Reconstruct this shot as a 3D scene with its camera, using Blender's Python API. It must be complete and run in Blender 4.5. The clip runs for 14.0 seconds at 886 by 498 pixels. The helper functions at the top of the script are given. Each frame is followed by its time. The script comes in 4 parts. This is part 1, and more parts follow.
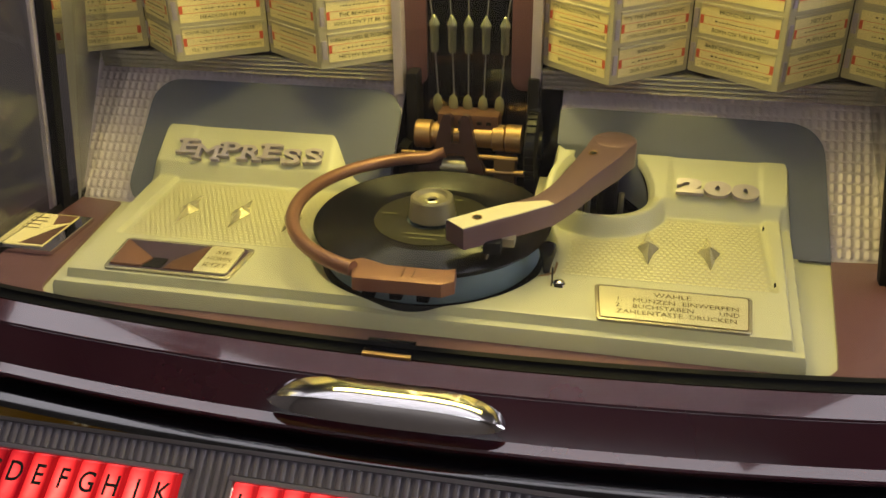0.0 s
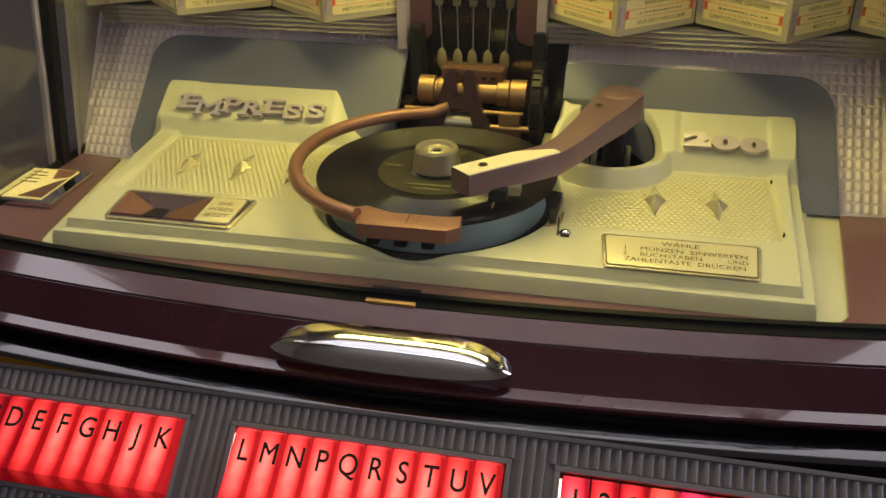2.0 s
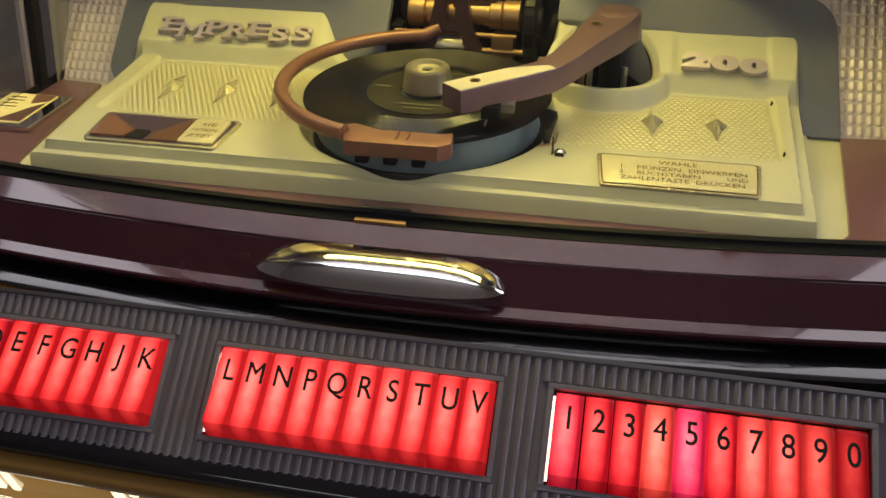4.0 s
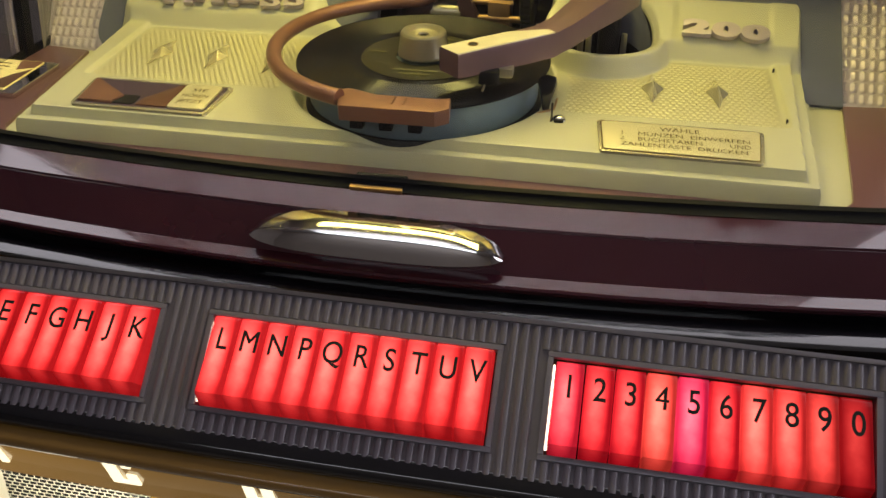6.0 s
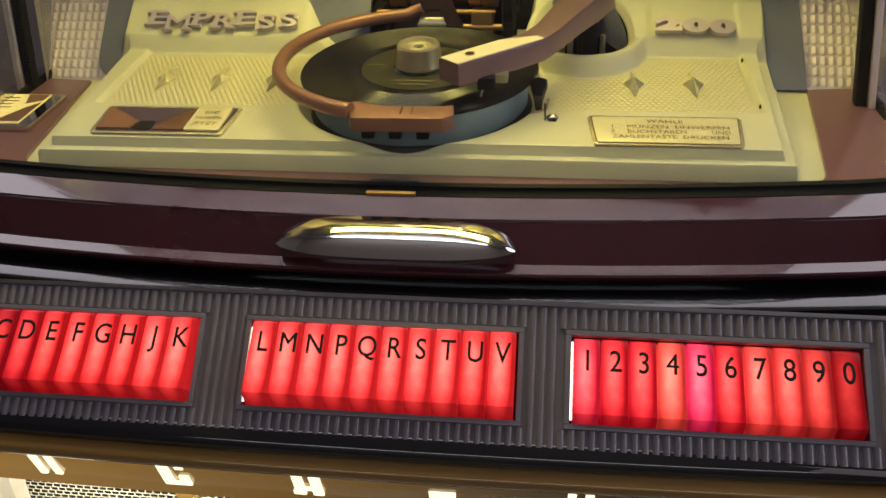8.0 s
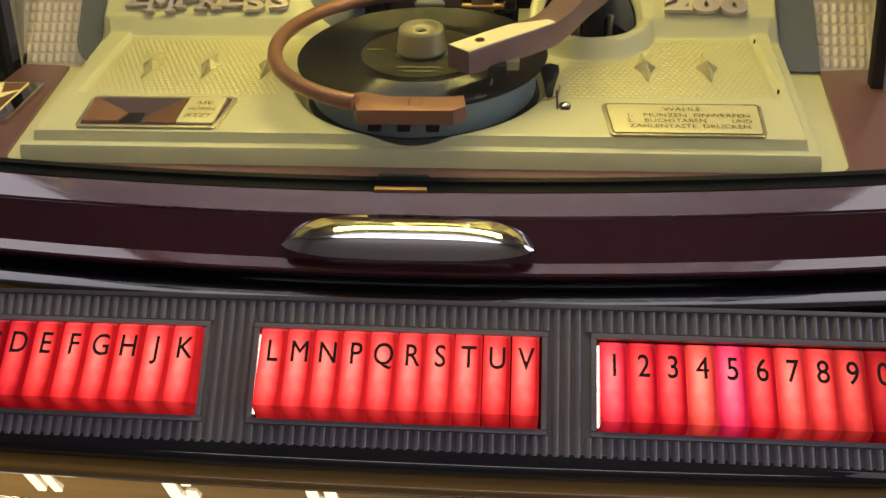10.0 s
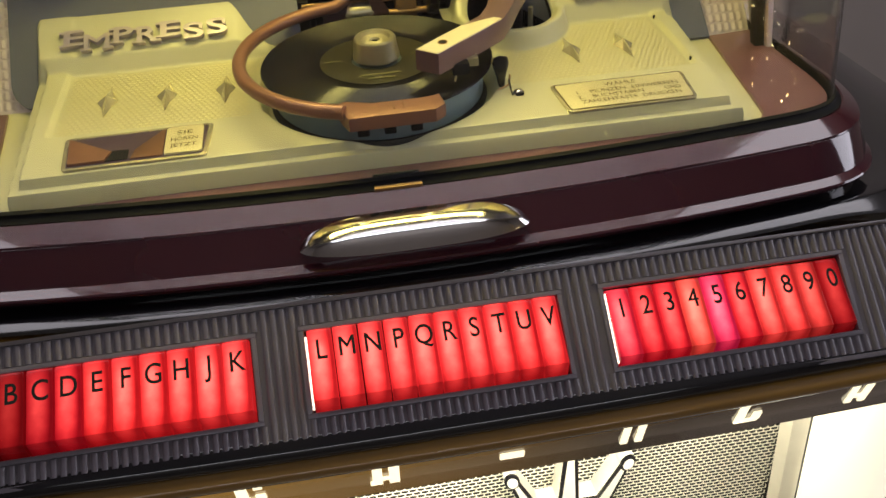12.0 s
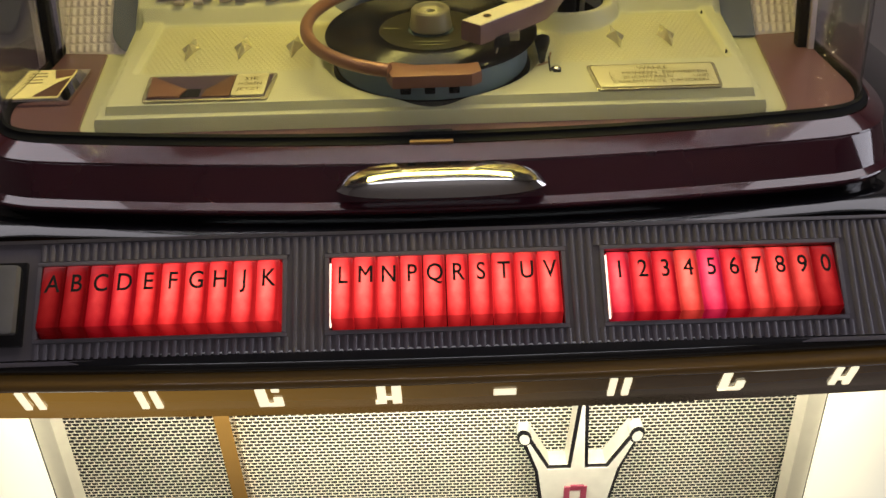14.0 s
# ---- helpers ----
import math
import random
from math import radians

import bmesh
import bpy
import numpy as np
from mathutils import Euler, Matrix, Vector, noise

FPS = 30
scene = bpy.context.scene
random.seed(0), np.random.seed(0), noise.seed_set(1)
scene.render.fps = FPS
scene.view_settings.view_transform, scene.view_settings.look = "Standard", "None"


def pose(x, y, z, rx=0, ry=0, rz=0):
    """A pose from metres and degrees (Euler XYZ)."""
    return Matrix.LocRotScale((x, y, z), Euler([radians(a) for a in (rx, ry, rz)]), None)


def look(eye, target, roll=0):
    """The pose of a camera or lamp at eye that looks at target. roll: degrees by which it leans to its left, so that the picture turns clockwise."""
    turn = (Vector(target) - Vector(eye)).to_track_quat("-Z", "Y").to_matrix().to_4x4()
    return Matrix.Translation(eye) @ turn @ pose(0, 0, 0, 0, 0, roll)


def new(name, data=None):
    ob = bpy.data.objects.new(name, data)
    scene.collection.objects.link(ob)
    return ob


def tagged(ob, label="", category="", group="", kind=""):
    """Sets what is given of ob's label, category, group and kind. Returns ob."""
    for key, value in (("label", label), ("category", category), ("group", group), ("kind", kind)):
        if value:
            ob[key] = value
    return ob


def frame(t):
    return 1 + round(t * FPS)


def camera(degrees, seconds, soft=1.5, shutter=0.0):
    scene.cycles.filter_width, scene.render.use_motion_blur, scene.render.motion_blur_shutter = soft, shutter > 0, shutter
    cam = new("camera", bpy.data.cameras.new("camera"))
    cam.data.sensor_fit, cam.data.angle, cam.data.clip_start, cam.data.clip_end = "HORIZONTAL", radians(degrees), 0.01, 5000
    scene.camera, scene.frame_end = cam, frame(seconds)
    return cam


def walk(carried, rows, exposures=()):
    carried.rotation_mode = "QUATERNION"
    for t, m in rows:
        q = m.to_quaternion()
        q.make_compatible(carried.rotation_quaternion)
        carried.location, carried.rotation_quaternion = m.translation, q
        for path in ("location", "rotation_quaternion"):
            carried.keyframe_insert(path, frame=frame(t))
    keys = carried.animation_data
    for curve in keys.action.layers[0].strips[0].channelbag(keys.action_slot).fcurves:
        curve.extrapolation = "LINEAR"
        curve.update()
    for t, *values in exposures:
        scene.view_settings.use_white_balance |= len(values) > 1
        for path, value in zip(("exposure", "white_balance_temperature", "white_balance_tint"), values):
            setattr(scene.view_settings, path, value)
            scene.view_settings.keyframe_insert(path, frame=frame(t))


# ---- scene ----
cam = camera(53.4, 14.0)
PATH = [
    (0, (0.133, -0.568, 1.271), (-0.247, 1.15, 0.319), -0.9),
    (0.5, (0.129, -0.571, 1.262), (-0.252, 1.14, 0.299), -0.8),
    (1, (0.125, -0.568, 1.253), (-0.25, 1.137, 0.279), -0.8),
    (1.5, (0.129, -0.574, 1.249), (-0.247, 1.138, 0.285), -0.9),
    (2, (0.13, -0.575, 1.244), (-0.245, 1.131, 0.27), -0.7),
    (2.5, (0.129, -0.571, 1.236), (-0.235, 1.117, 0.228), -0.7),
    (3, (0.13, -0.572, 1.231), (-0.231, 1.102, 0.197), -1.0),
    (3.5, (0.13, -0.573, 1.224), (-0.223, 1.095, 0.178), -0.9),
    (4, (0.13, -0.573, 1.216), (-0.218, 1.087, 0.157), -0.5),
    (4.2, (0.13, -0.574, 1.214), (-0.216, 1.08, 0.144), -0.4),
    (6.5, (0.123, -0.568, 1.204), (-0.193, 1.07, 0.1), -0.2),
    (7, (0.12, -0.573, 1.206), (-0.179, 1.064, 0.096), -0.9),
    (7.5, (0.112, -0.586, 1.212), (-0.163, 1.058, 0.107), -2.1),
    (8, (0.1, -0.61, 1.223), (-0.141, 1.049, 0.131), -2.5),
    (8.2, (0.093, -0.621, 1.227), (-0.125, 1.04, 0.136), -2.0),
    (10.3, (0.056, -0.576, 1.228), (-0.082, 1.037, 0.053), -2.0),
    (10.5, (0.035, -0.575, 1.228), (-0.041, 1.037, 0.047), -2.0),
    (11, (-0.01, -0.592, 1.243), (0.102, 1.012, 0.054), -2.3),
    (11.5, (-0.039, -0.614, 1.259), (0.162, 0.989, 0.08), -2.9),
    (12, (-0.042, -0.624, 1.259), (0.175, 0.972, 0.073), -3.1),
    (12.5, (-0.029, -0.641, 1.259), (0.152, 0.955, 0.068), -2.6),
    (13, (-0.015, -0.663, 1.263), (0.086, 0.946, 0.08), -1.5),
    (13.5, (-0.001, -0.683, 1.263), (0.046, 0.93, 0.082), -1.1),
    (14, (0.001, -0.697, 1.264), (0.01, 0.918, 0.086), -1.6),
]
walk(cam, [(t, look(eye, target, roll)) for t, eye, target, roll in PATH], [(0, 0.0), (13.5, 0.05), (14, -0.25)])

# ---- light ----
world = bpy.data.worlds.new("world")
scene.world = world
world.use_nodes = True
world.node_tree.nodes["Background"].inputs[0].default_value = (0.55, 0.56, 0.65, 1)
world.node_tree.nodes["Background"].inputs[1].default_value = 0.065


def area(name, eye, target, sx, sy, watts, colour):
    data = bpy.data.lights.new(name, "AREA")
    data.shape, data.size, data.size_y, data.energy, data.color = "RECTANGLE", sx, sy, watts, colour
    ob = new(name, data)
    ob.matrix_world = look(eye, target)
    return ob


area("hood_lamp", (0, 0.090, 1.31), (0, 0.075, 0.96), 0.40, 0.06, 1.95, (1.0, 0.85, 0.24))
area("grille_lamp", (0, -0.243, 0.79), (0, -0.13, 0.64), 0.62, 0.03, 3.4, (1.0, 0.93, 0.74))
# unseen fill added to brighten the south wall and the console
area("ceiling_lamp_front", (0, -2.6, 2.55), (0, -2.9, 0.5), 2.5, 0.5, 13, (0.92, 0.94, 1.0))
area("ceiling_lamp_back", (0, 0.50, 2.55), (0, 0.49, 0), 3.4, 0.75, 20, (0.97, 0.92, 1.0))
area("window_light", (2.35, -0.45, 1.55), (0, 0.1, 1.0), 1.1, 1.3, 15, (0.90, 0.88, 1.0))


# ---- materials ----
def material(name, base, rough=0.5, metal=0.0, vary=0.15, scale=60.0, bump=0.1, fine=600.0, coat=0.0, emit=None, power=0.0):
    m = bpy.data.materials.new(name)
    m.use_nodes = True
    n, l = m.node_tree.nodes, m.node_tree.links
    b = n["Principled BSDF"]
    b.inputs["Metallic"].default_value = metal
    b.inputs["Coat Weight"].default_value = coat
    b.inputs["Coat Roughness"].default_value = 0.04
    co = n.new("ShaderNodeTexCoord")
    big, small = n.new("ShaderNodeTexNoise"), n.new("ShaderNodeTexNoise")
    big.inputs["Scale"].default_value, small.inputs["Scale"].default_value = scale, fine
    big.inputs["Detail"].default_value = 5
    l.new(co.outputs["Object"], big.inputs["Vector"]), l.new(co.outputs["Object"], small.inputs["Vector"])
    mix = n.new("ShaderNodeMix")
    mix.data_type = "RGBA"
    mix.inputs[6].default_value = (*[c * (1 - vary) for c in base], 1)
    mix.inputs[7].default_value = (*[min(1, c * (1 + vary)) for c in base], 1)
    l.new(big.outputs["Fac"], mix.inputs[0]), l.new(mix.outputs[2], b.inputs["Base Color"])
    rr = n.new("ShaderNodeMapRange")
    rr.inputs["To Min"].default_value, rr.inputs["To Max"].default_value = rough * 0.95, min(1, rough * 1.06)
    l.new(small.outputs["Fac"], rr.inputs["Value"]), l.new(rr.outputs[0], b.inputs["Roughness"])
    if bump:
        bn = n.new("ShaderNodeBump")
        bn.inputs["Strength"].default_value, bn.inputs["Distance"].default_value = bump, 0.0006
        l.new(small.outputs["Fac"], bn.inputs["Height"]), l.new(bn.outputs[0], b.inputs["Normal"])
    if emit:
        b.inputs["Emission Color"].default_value, b.inputs["Emission Strength"].default_value = (*emit, 1), power
    return m


CREAM = material("cream_enamel", (0.57, 0.555, 0.375), 0.34, vary=0.05, scale=25, bump=0.04)
MESHGOLD = material("gilt_mesh", (0.72, 0.67, 0.38), 0.46, 0.15, vary=0.1, bump=0.05)
MAROON = material("maroon_lacquer", (0.050, 0.013, 0.021), 0.10, vary=0.25, scale=12, bump=0.0, coat=1.0)
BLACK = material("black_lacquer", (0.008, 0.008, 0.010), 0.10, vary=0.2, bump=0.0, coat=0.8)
MAHOGANY = material("brown_maroon_paint", (0.165, 0.078, 0.082), 0.28, vary=0.14, scale=18, bump=0.04, coat=0.5)
RUBBER = material("black_rubber", (0.008, 0.008, 0.008), 0.6)
DARK = material("dark_metal", (0.02, 0.018, 0.015), 0.45, 0.4)
CHROME = material("chrome", (0.80, 0.79, 0.80), 0.07, 1.0, vary=0.04, bump=0.0)
SILVER = material("pressed_silver_metal", (0.76, 0.67, 0.74), 0.32, 0.4, vary=0.12, bump=0.04)
PEWTER = material("pewter_letter", (0.46, 0.40, 0.44), 0.32, 0.35, vary=0.15, bump=0.0)
LEDGE = material("dull_silver_moulding", (0.60, 0.57, 0.58), 0.24, 0.75, vary=0.1, bump=0.0)
COPPER = material("copper_paint", (0.28, 0.135, 0.088), 0.36, 0.35, vary=0.12, scale=80, bump=0.05)
BRONZE = material("bronze_paint", (0.20, 0.10, 0.065), 0.34, 0.45, vary=0.15, scale=80, bump=0.06)
BRASS = material("brass", (0.42, 0.26, 0.12), 0.44, 0.75, vary=0.15, bump=0.0)
VINYL = material("black_vinyl", (0.007, 0.007, 0.007), 0.20, vary=0.2, bump=0.0)
LABEL = material("olive_record_label", (0.026, 0.024, 0.011), 0.35, vary=0.25, scale=150)
HUBMETAL = material("hub_metal", (0.52, 0.48, 0.35), 0.30, 0.75, bump=0.0)
BLUEGREY = material("blue_grey_platter", (0.20, 0.27, 0.32), 0.35, 0.2)
GREYRIB = material("grey_plastic", (0.128, 0.115, 0.132), 0.32, vary=0.15, bump=0.08)
BANKGREY = material("silver_grey_plastic", (0.21, 0.195, 0.225), 0.30, 0.3, vary=0.15, bump=0.04)
PAPER = material("aged_cream_card", (0.92, 0.79, 0.36), 0.6, vary=0.05)
PAGE = material("clear_page_frame", (0.56, 0.50, 0.32), 0.25, vary=0.08)
RED = material("red_print", (0.72, 0.13, 0.05), 0.6)
INK = material("black_ink", (0.02, 0.02, 0.02), 0.6)
GOLDPLATE = material("gilt_plate", (0.72, 0.66, 0.40), 0.38, 0.25, vary=0.05, bump=0.0)
GOLDINK = material("brown_engraving", (0.10, 0.065, 0.02), 0.5)
STARMETAL = material("pale_gilt_metal", (0.74, 0.69, 0.50), 0.22, 0.70, vary=0.1, bump=0.0)
PURPLE = material("purple_enamel", (0.09, 0.06, 0.10), 0.3, 0.2)
FLANGESHADE = material("flange_shade", (0.135, 0.143, 0.195), 0.42, vary=0.08, scale=20, bump=0.03)
STRIPGREY = material("dull_grey_metal", (0.20, 0.19, 0.19), 0.5, 0.3)
ARMBROWN = material("brown_metallic_paint", (0.195, 0.118, 0.130), 0.32, 0.35, vary=0.1, scale=70, bump=0.03)
ARMGLEAM = material("painted_arm_gleam", (0.82, 0.75, 0.52), 0.3, 0.2, vary=0.08)
FORKBROWN = material("dark_maroon_casting", (0.050, 0.024, 0.022), 0.34, 0.2, vary=0.15, bump=0.05)
SLEEVE = material("smoky_glass", (0.26, 0.26, 0.20), 0.16, 0.5, vary=0.35, scale=120, bump=0.0)
LEAKGLOW = material("light_leak_glow", (0.9, 0.85, 0.7), 0.3, emit=(1.0, 0.80, 0.62), power=2.6)
LEAF = material("dull_leaf_metal", (0.26, 0.24, 0.12), 0.4, 0.3)
MESHGAP = material("dark_mesh_gap", (0.56, 0.49, 0.25), 0.5)
PRINT = material("faint_label_print", (0.12, 0.11, 0.05), 0.5)
GLOWLETTER = material("lit_white_shape", (0.9, 0.85, 0.7), 0.4, emit=(1.0, 0.90, 0.62), power=1.25)
PILASTER = material("lit_cream_plastic", (0.85, 0.80, 0.66), 0.35, vary=0.03, emit=(1.0, 0.93, 0.72), power=0.75)
FRAME = material("cream_metal_strip", (0.62, 0.58, 0.46), 0.35, vary=0.08)
AMBER = material("amber_brown_gloss", (0.26, 0.145, 0.036), 0.12, vary=0.4, scale=6, bump=0.0, coat=0.8)
GRILLE = material("expanded_metal", (0.78, 0.72, 0.58), 0.40, 0.25, vary=0.08)
EMBLEM = material("emblem_white", (0.88, 0.84, 0.72), 0.25, 0.1)
CRIMSON = material("crimson_enamel", (0.33, 0.05, 0.09), 0.3)
BULB = material("warm_bulb", (0.9, 0.8, 0.5), 0.4, emit=(1.0, 0.72, 0.28), power=70.0)
ROOMWALL = material("grey_wall_paint", (0.29, 0.255, 0.23), 0.8, vary=0.1, scale=3)
ROOMFLOOR = material("worn_floor", (0.27, 0.24, 0.21), 0.5, vary=0.3, scale=5)
ROOMCEIL = material("white_ceiling", (0.46, 0.45, 0.47), 0.8, vary=0.04, scale=3)

for _m in (INK, GOLDINK, RUBBER):
    _m.node_tree.nodes["Principled BSDF"].inputs["Specular IOR Level"].default_value = 0.1

# the sign strip: amber plastic, with a glow painted in that fades along x
SIGN = material("amber_plastic_glow", (0.16, 0.085, 0.022), 0.12, vary=0.35, scale=6, bump=0.0, coat=0.3)
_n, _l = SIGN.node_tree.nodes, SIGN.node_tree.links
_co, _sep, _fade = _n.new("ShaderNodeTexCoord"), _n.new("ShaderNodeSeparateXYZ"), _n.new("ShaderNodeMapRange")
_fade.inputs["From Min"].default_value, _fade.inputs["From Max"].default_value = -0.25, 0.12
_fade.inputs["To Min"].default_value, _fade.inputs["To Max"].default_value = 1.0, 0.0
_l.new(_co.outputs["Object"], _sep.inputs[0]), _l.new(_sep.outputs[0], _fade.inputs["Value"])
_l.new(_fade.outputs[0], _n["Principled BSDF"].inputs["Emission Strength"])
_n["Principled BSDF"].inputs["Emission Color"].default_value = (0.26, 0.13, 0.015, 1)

GLASS = bpy.data.materials.new("clear_glass")
GLASS.use_nodes = True
_b = GLASS.node_tree.nodes["Principled BSDF"]
_b.inputs["Transmission Weight"].default_value, _b.inputs["Roughness"].default_value, _b.inputs["IOR"].default_value = 1.0, 0.0, 1.45

# red keys: glow from beneath painted in as emission, one colour per key
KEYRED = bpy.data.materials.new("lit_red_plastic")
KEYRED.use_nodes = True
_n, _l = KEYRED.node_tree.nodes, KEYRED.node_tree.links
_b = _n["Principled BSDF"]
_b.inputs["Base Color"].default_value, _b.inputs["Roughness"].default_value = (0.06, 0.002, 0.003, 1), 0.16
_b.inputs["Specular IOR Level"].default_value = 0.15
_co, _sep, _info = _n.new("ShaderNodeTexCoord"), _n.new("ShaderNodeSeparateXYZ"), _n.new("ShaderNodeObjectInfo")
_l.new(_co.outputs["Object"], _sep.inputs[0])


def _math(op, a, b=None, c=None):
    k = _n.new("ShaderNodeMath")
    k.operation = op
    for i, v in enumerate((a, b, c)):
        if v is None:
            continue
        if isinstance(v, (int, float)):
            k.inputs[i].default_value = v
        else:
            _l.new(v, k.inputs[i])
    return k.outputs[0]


# bright middle and dim edges of the glow, painted across each key
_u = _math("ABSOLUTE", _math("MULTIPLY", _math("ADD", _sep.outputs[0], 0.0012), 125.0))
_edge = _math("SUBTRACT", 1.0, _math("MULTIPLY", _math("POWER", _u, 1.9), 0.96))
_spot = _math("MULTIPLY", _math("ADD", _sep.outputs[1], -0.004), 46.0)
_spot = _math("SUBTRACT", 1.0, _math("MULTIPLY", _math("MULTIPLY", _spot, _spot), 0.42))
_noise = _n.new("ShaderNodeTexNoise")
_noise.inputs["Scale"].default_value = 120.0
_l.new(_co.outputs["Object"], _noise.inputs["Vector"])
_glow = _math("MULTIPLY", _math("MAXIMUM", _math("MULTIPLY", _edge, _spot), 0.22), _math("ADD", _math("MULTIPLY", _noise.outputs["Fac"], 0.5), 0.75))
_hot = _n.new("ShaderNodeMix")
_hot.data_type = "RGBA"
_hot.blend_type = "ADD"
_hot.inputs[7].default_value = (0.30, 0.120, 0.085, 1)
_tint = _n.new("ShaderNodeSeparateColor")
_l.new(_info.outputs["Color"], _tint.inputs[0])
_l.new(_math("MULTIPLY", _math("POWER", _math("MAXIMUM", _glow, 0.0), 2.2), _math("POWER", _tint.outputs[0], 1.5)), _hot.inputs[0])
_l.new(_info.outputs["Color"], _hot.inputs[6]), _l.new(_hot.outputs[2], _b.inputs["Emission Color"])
# the dropped front gets a weaker painted glow
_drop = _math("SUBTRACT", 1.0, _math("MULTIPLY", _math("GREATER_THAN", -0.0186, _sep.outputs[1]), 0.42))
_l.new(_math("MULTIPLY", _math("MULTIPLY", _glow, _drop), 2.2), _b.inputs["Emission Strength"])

# ---- helpers of the place ----
OFF = {}


def thing(name, base, label, category, group="", kind=""):
    e = new(name)
    e.location = base
    e.empty_display_size = 0.02
    OFF[e] = Vector(base)
    return tagged(e, label, category, group, kind)


def finish(bm, name, mat, angle=35):
    bmesh.ops.recalc_face_normals(bm, faces=bm.faces)
    me = bpy.data.meshes.new(name)
    bm.to_mesh(me)
    bm.free()
    me.materials.append(mat)
    me.polygons.foreach_set("use_smooth", [True] * len(me.polygons))
    me.set_sharp_from_angle(angle=radians(angle))
    return me


def part(name, bm, mat, parent=None, label="", angle=35):
    me = finish(bm, name, mat, angle) if isinstance(bm, bmesh.types.BMesh) else bm
    ob = new(name, me)
    if parent is not None:
        off = OFF.get(parent, Vector())
        me.transform(Matrix.Translation(-off))
        OFF[ob] = off
        ob.parent = parent
    return tagged(ob, label)


def piece(name, me, parent, m, label=""):
    """One more object on a shared mesh, at the world pose m."""
    ob = new(name, me)
    off = OFF.get(parent, Vector())
    ob.parent = parent
    ob.matrix_basis = Matrix.Translation(-off) @ m
    OFF[ob] = Vector()
    return tagged(ob, label)


def box(bm, lo, hi, bevel=0.0, m=None):
    c, s = (Vector(lo) + Vector(hi)) / 2, Vector(hi) - Vector(lo)
    made = bmesh.ops.create_cube(bm, size=1.0, matrix=(m or Matrix()) @ Matrix.Translation(c) @ Matrix.Diagonal((*s, 1)))
    if bevel:
        edges = list({e for v in made["verts"] for e in v.link_edges})
        bmesh.ops.bevel(bm, geom=edges, offset=bevel, segments=2, profile=0.7, affect="EDGES")
    return bm


def lathe(bm, profile, m=None, n=48, close=False):
    """Turns (radius, height) points round z."""
    m = m or Matrix()
    rings = []
    for r, z in profile:
        rings.append([bm.verts.new(m @ Vector((r * math.cos(a), r * math.sin(a), z))) for a in (2 * math.pi * k / n for k in range(n))])
    for a, b in zip(rings, rings[1:] + (rings[:1] if close else [])):
        for k in range(n):
            bm.faces.new((a[k], a[(k + 1) % n], b[(k + 1) % n], b[k]))
    if not close:
        if profile[0][0] > 1e-5:
            bm.faces.new(rings[0])
        if profile[-1][0] > 1e-5:
            bm.faces.new(list(reversed(rings[-1])))
    return bm


def tube(bm, path, radius, n=12):
    """A round bar along points; radius a number or a list."""
    path = [Vector(p) for p in path]
    rings = []
    up = Vector((0, 0, 1))
    for i, p in enumerate(path):
        d = (path[min(i + 1, len(path) - 1)] - path[max(i - 1, 0)]).normalized()
        side = d.cross(up if abs(d.dot(up)) < 0.95 else Vector((1, 0, 0))).normalized()
        top = side.cross(d)
        r = radius[i] if isinstance(radius, (list, tuple)) else radius
        rings.append([bm.verts.new(p + r * (math.cos(a) * side + math.sin(a) * top)) for a in (2 * math.pi * k / n for k in range(n))])
    for a, b in zip(rings, rings[1:]):
        for k in range(n):
            bm.faces.new((a[k], a[(k + 1) % n], b[(k + 1) % n], b[k]))
    bm.faces.new(rings[0]), bm.faces.new(list(reversed(rings[-1])))
    return bm


def strip(bm, rows, closed=False):
    """A sheet through rows of points."""
    vs = [[bm.verts.new(p) for p in row] for row in rows]
    for a, b in zip(vs, vs[1:] + (vs[:1] if closed else [])):
        for k in range(len(a) - 1):
            bm.faces.new((a[k], a[k + 1], b[k + 1], b[k]))
    return bm


def slab(bm, outline, lo, hi, m=None, bevel=0.0):
    """An outline of (x, y), thick from lo to hi."""
    m = m or Matrix()
    a = [bm.verts.new(m @ Vector((x, y, lo))) for x, y in outline]
    b = [bm.verts.new(m @ Vector((x, y, hi))) for x, y in outline]
    n = len(a)
    for k in range(n):
        bm.faces.new((a[k], a[(k + 1) % n], b[(k + 1) % n], b[k]))
    bm.faces.new(list(reversed(a)))
    top = bm.faces.new(b)
    if bevel:
        bmesh.ops.bevel(bm, geom=list(top.edges), offset=bevel, segments=2, profile=0.7, affect="EDGES")
    return bm


def rounded(x0, y0, x1, y1, r, n=5):
    """The outline of a rectangle with round corners."""
    out = []
    for cx, cy, a0 in ((x1 - r, y1 - r, 0), (x0 + r, y1 - r, 90), (x0 + r, y0 + r, 180), (x1 - r, y0 + r, 270)):
        out += [(cx + r * math.cos(radians(a0 + 90 * k / n)), cy + r * math.sin(radians(a0 + 90 * k / n))) for k in range(n + 1)]
    return out


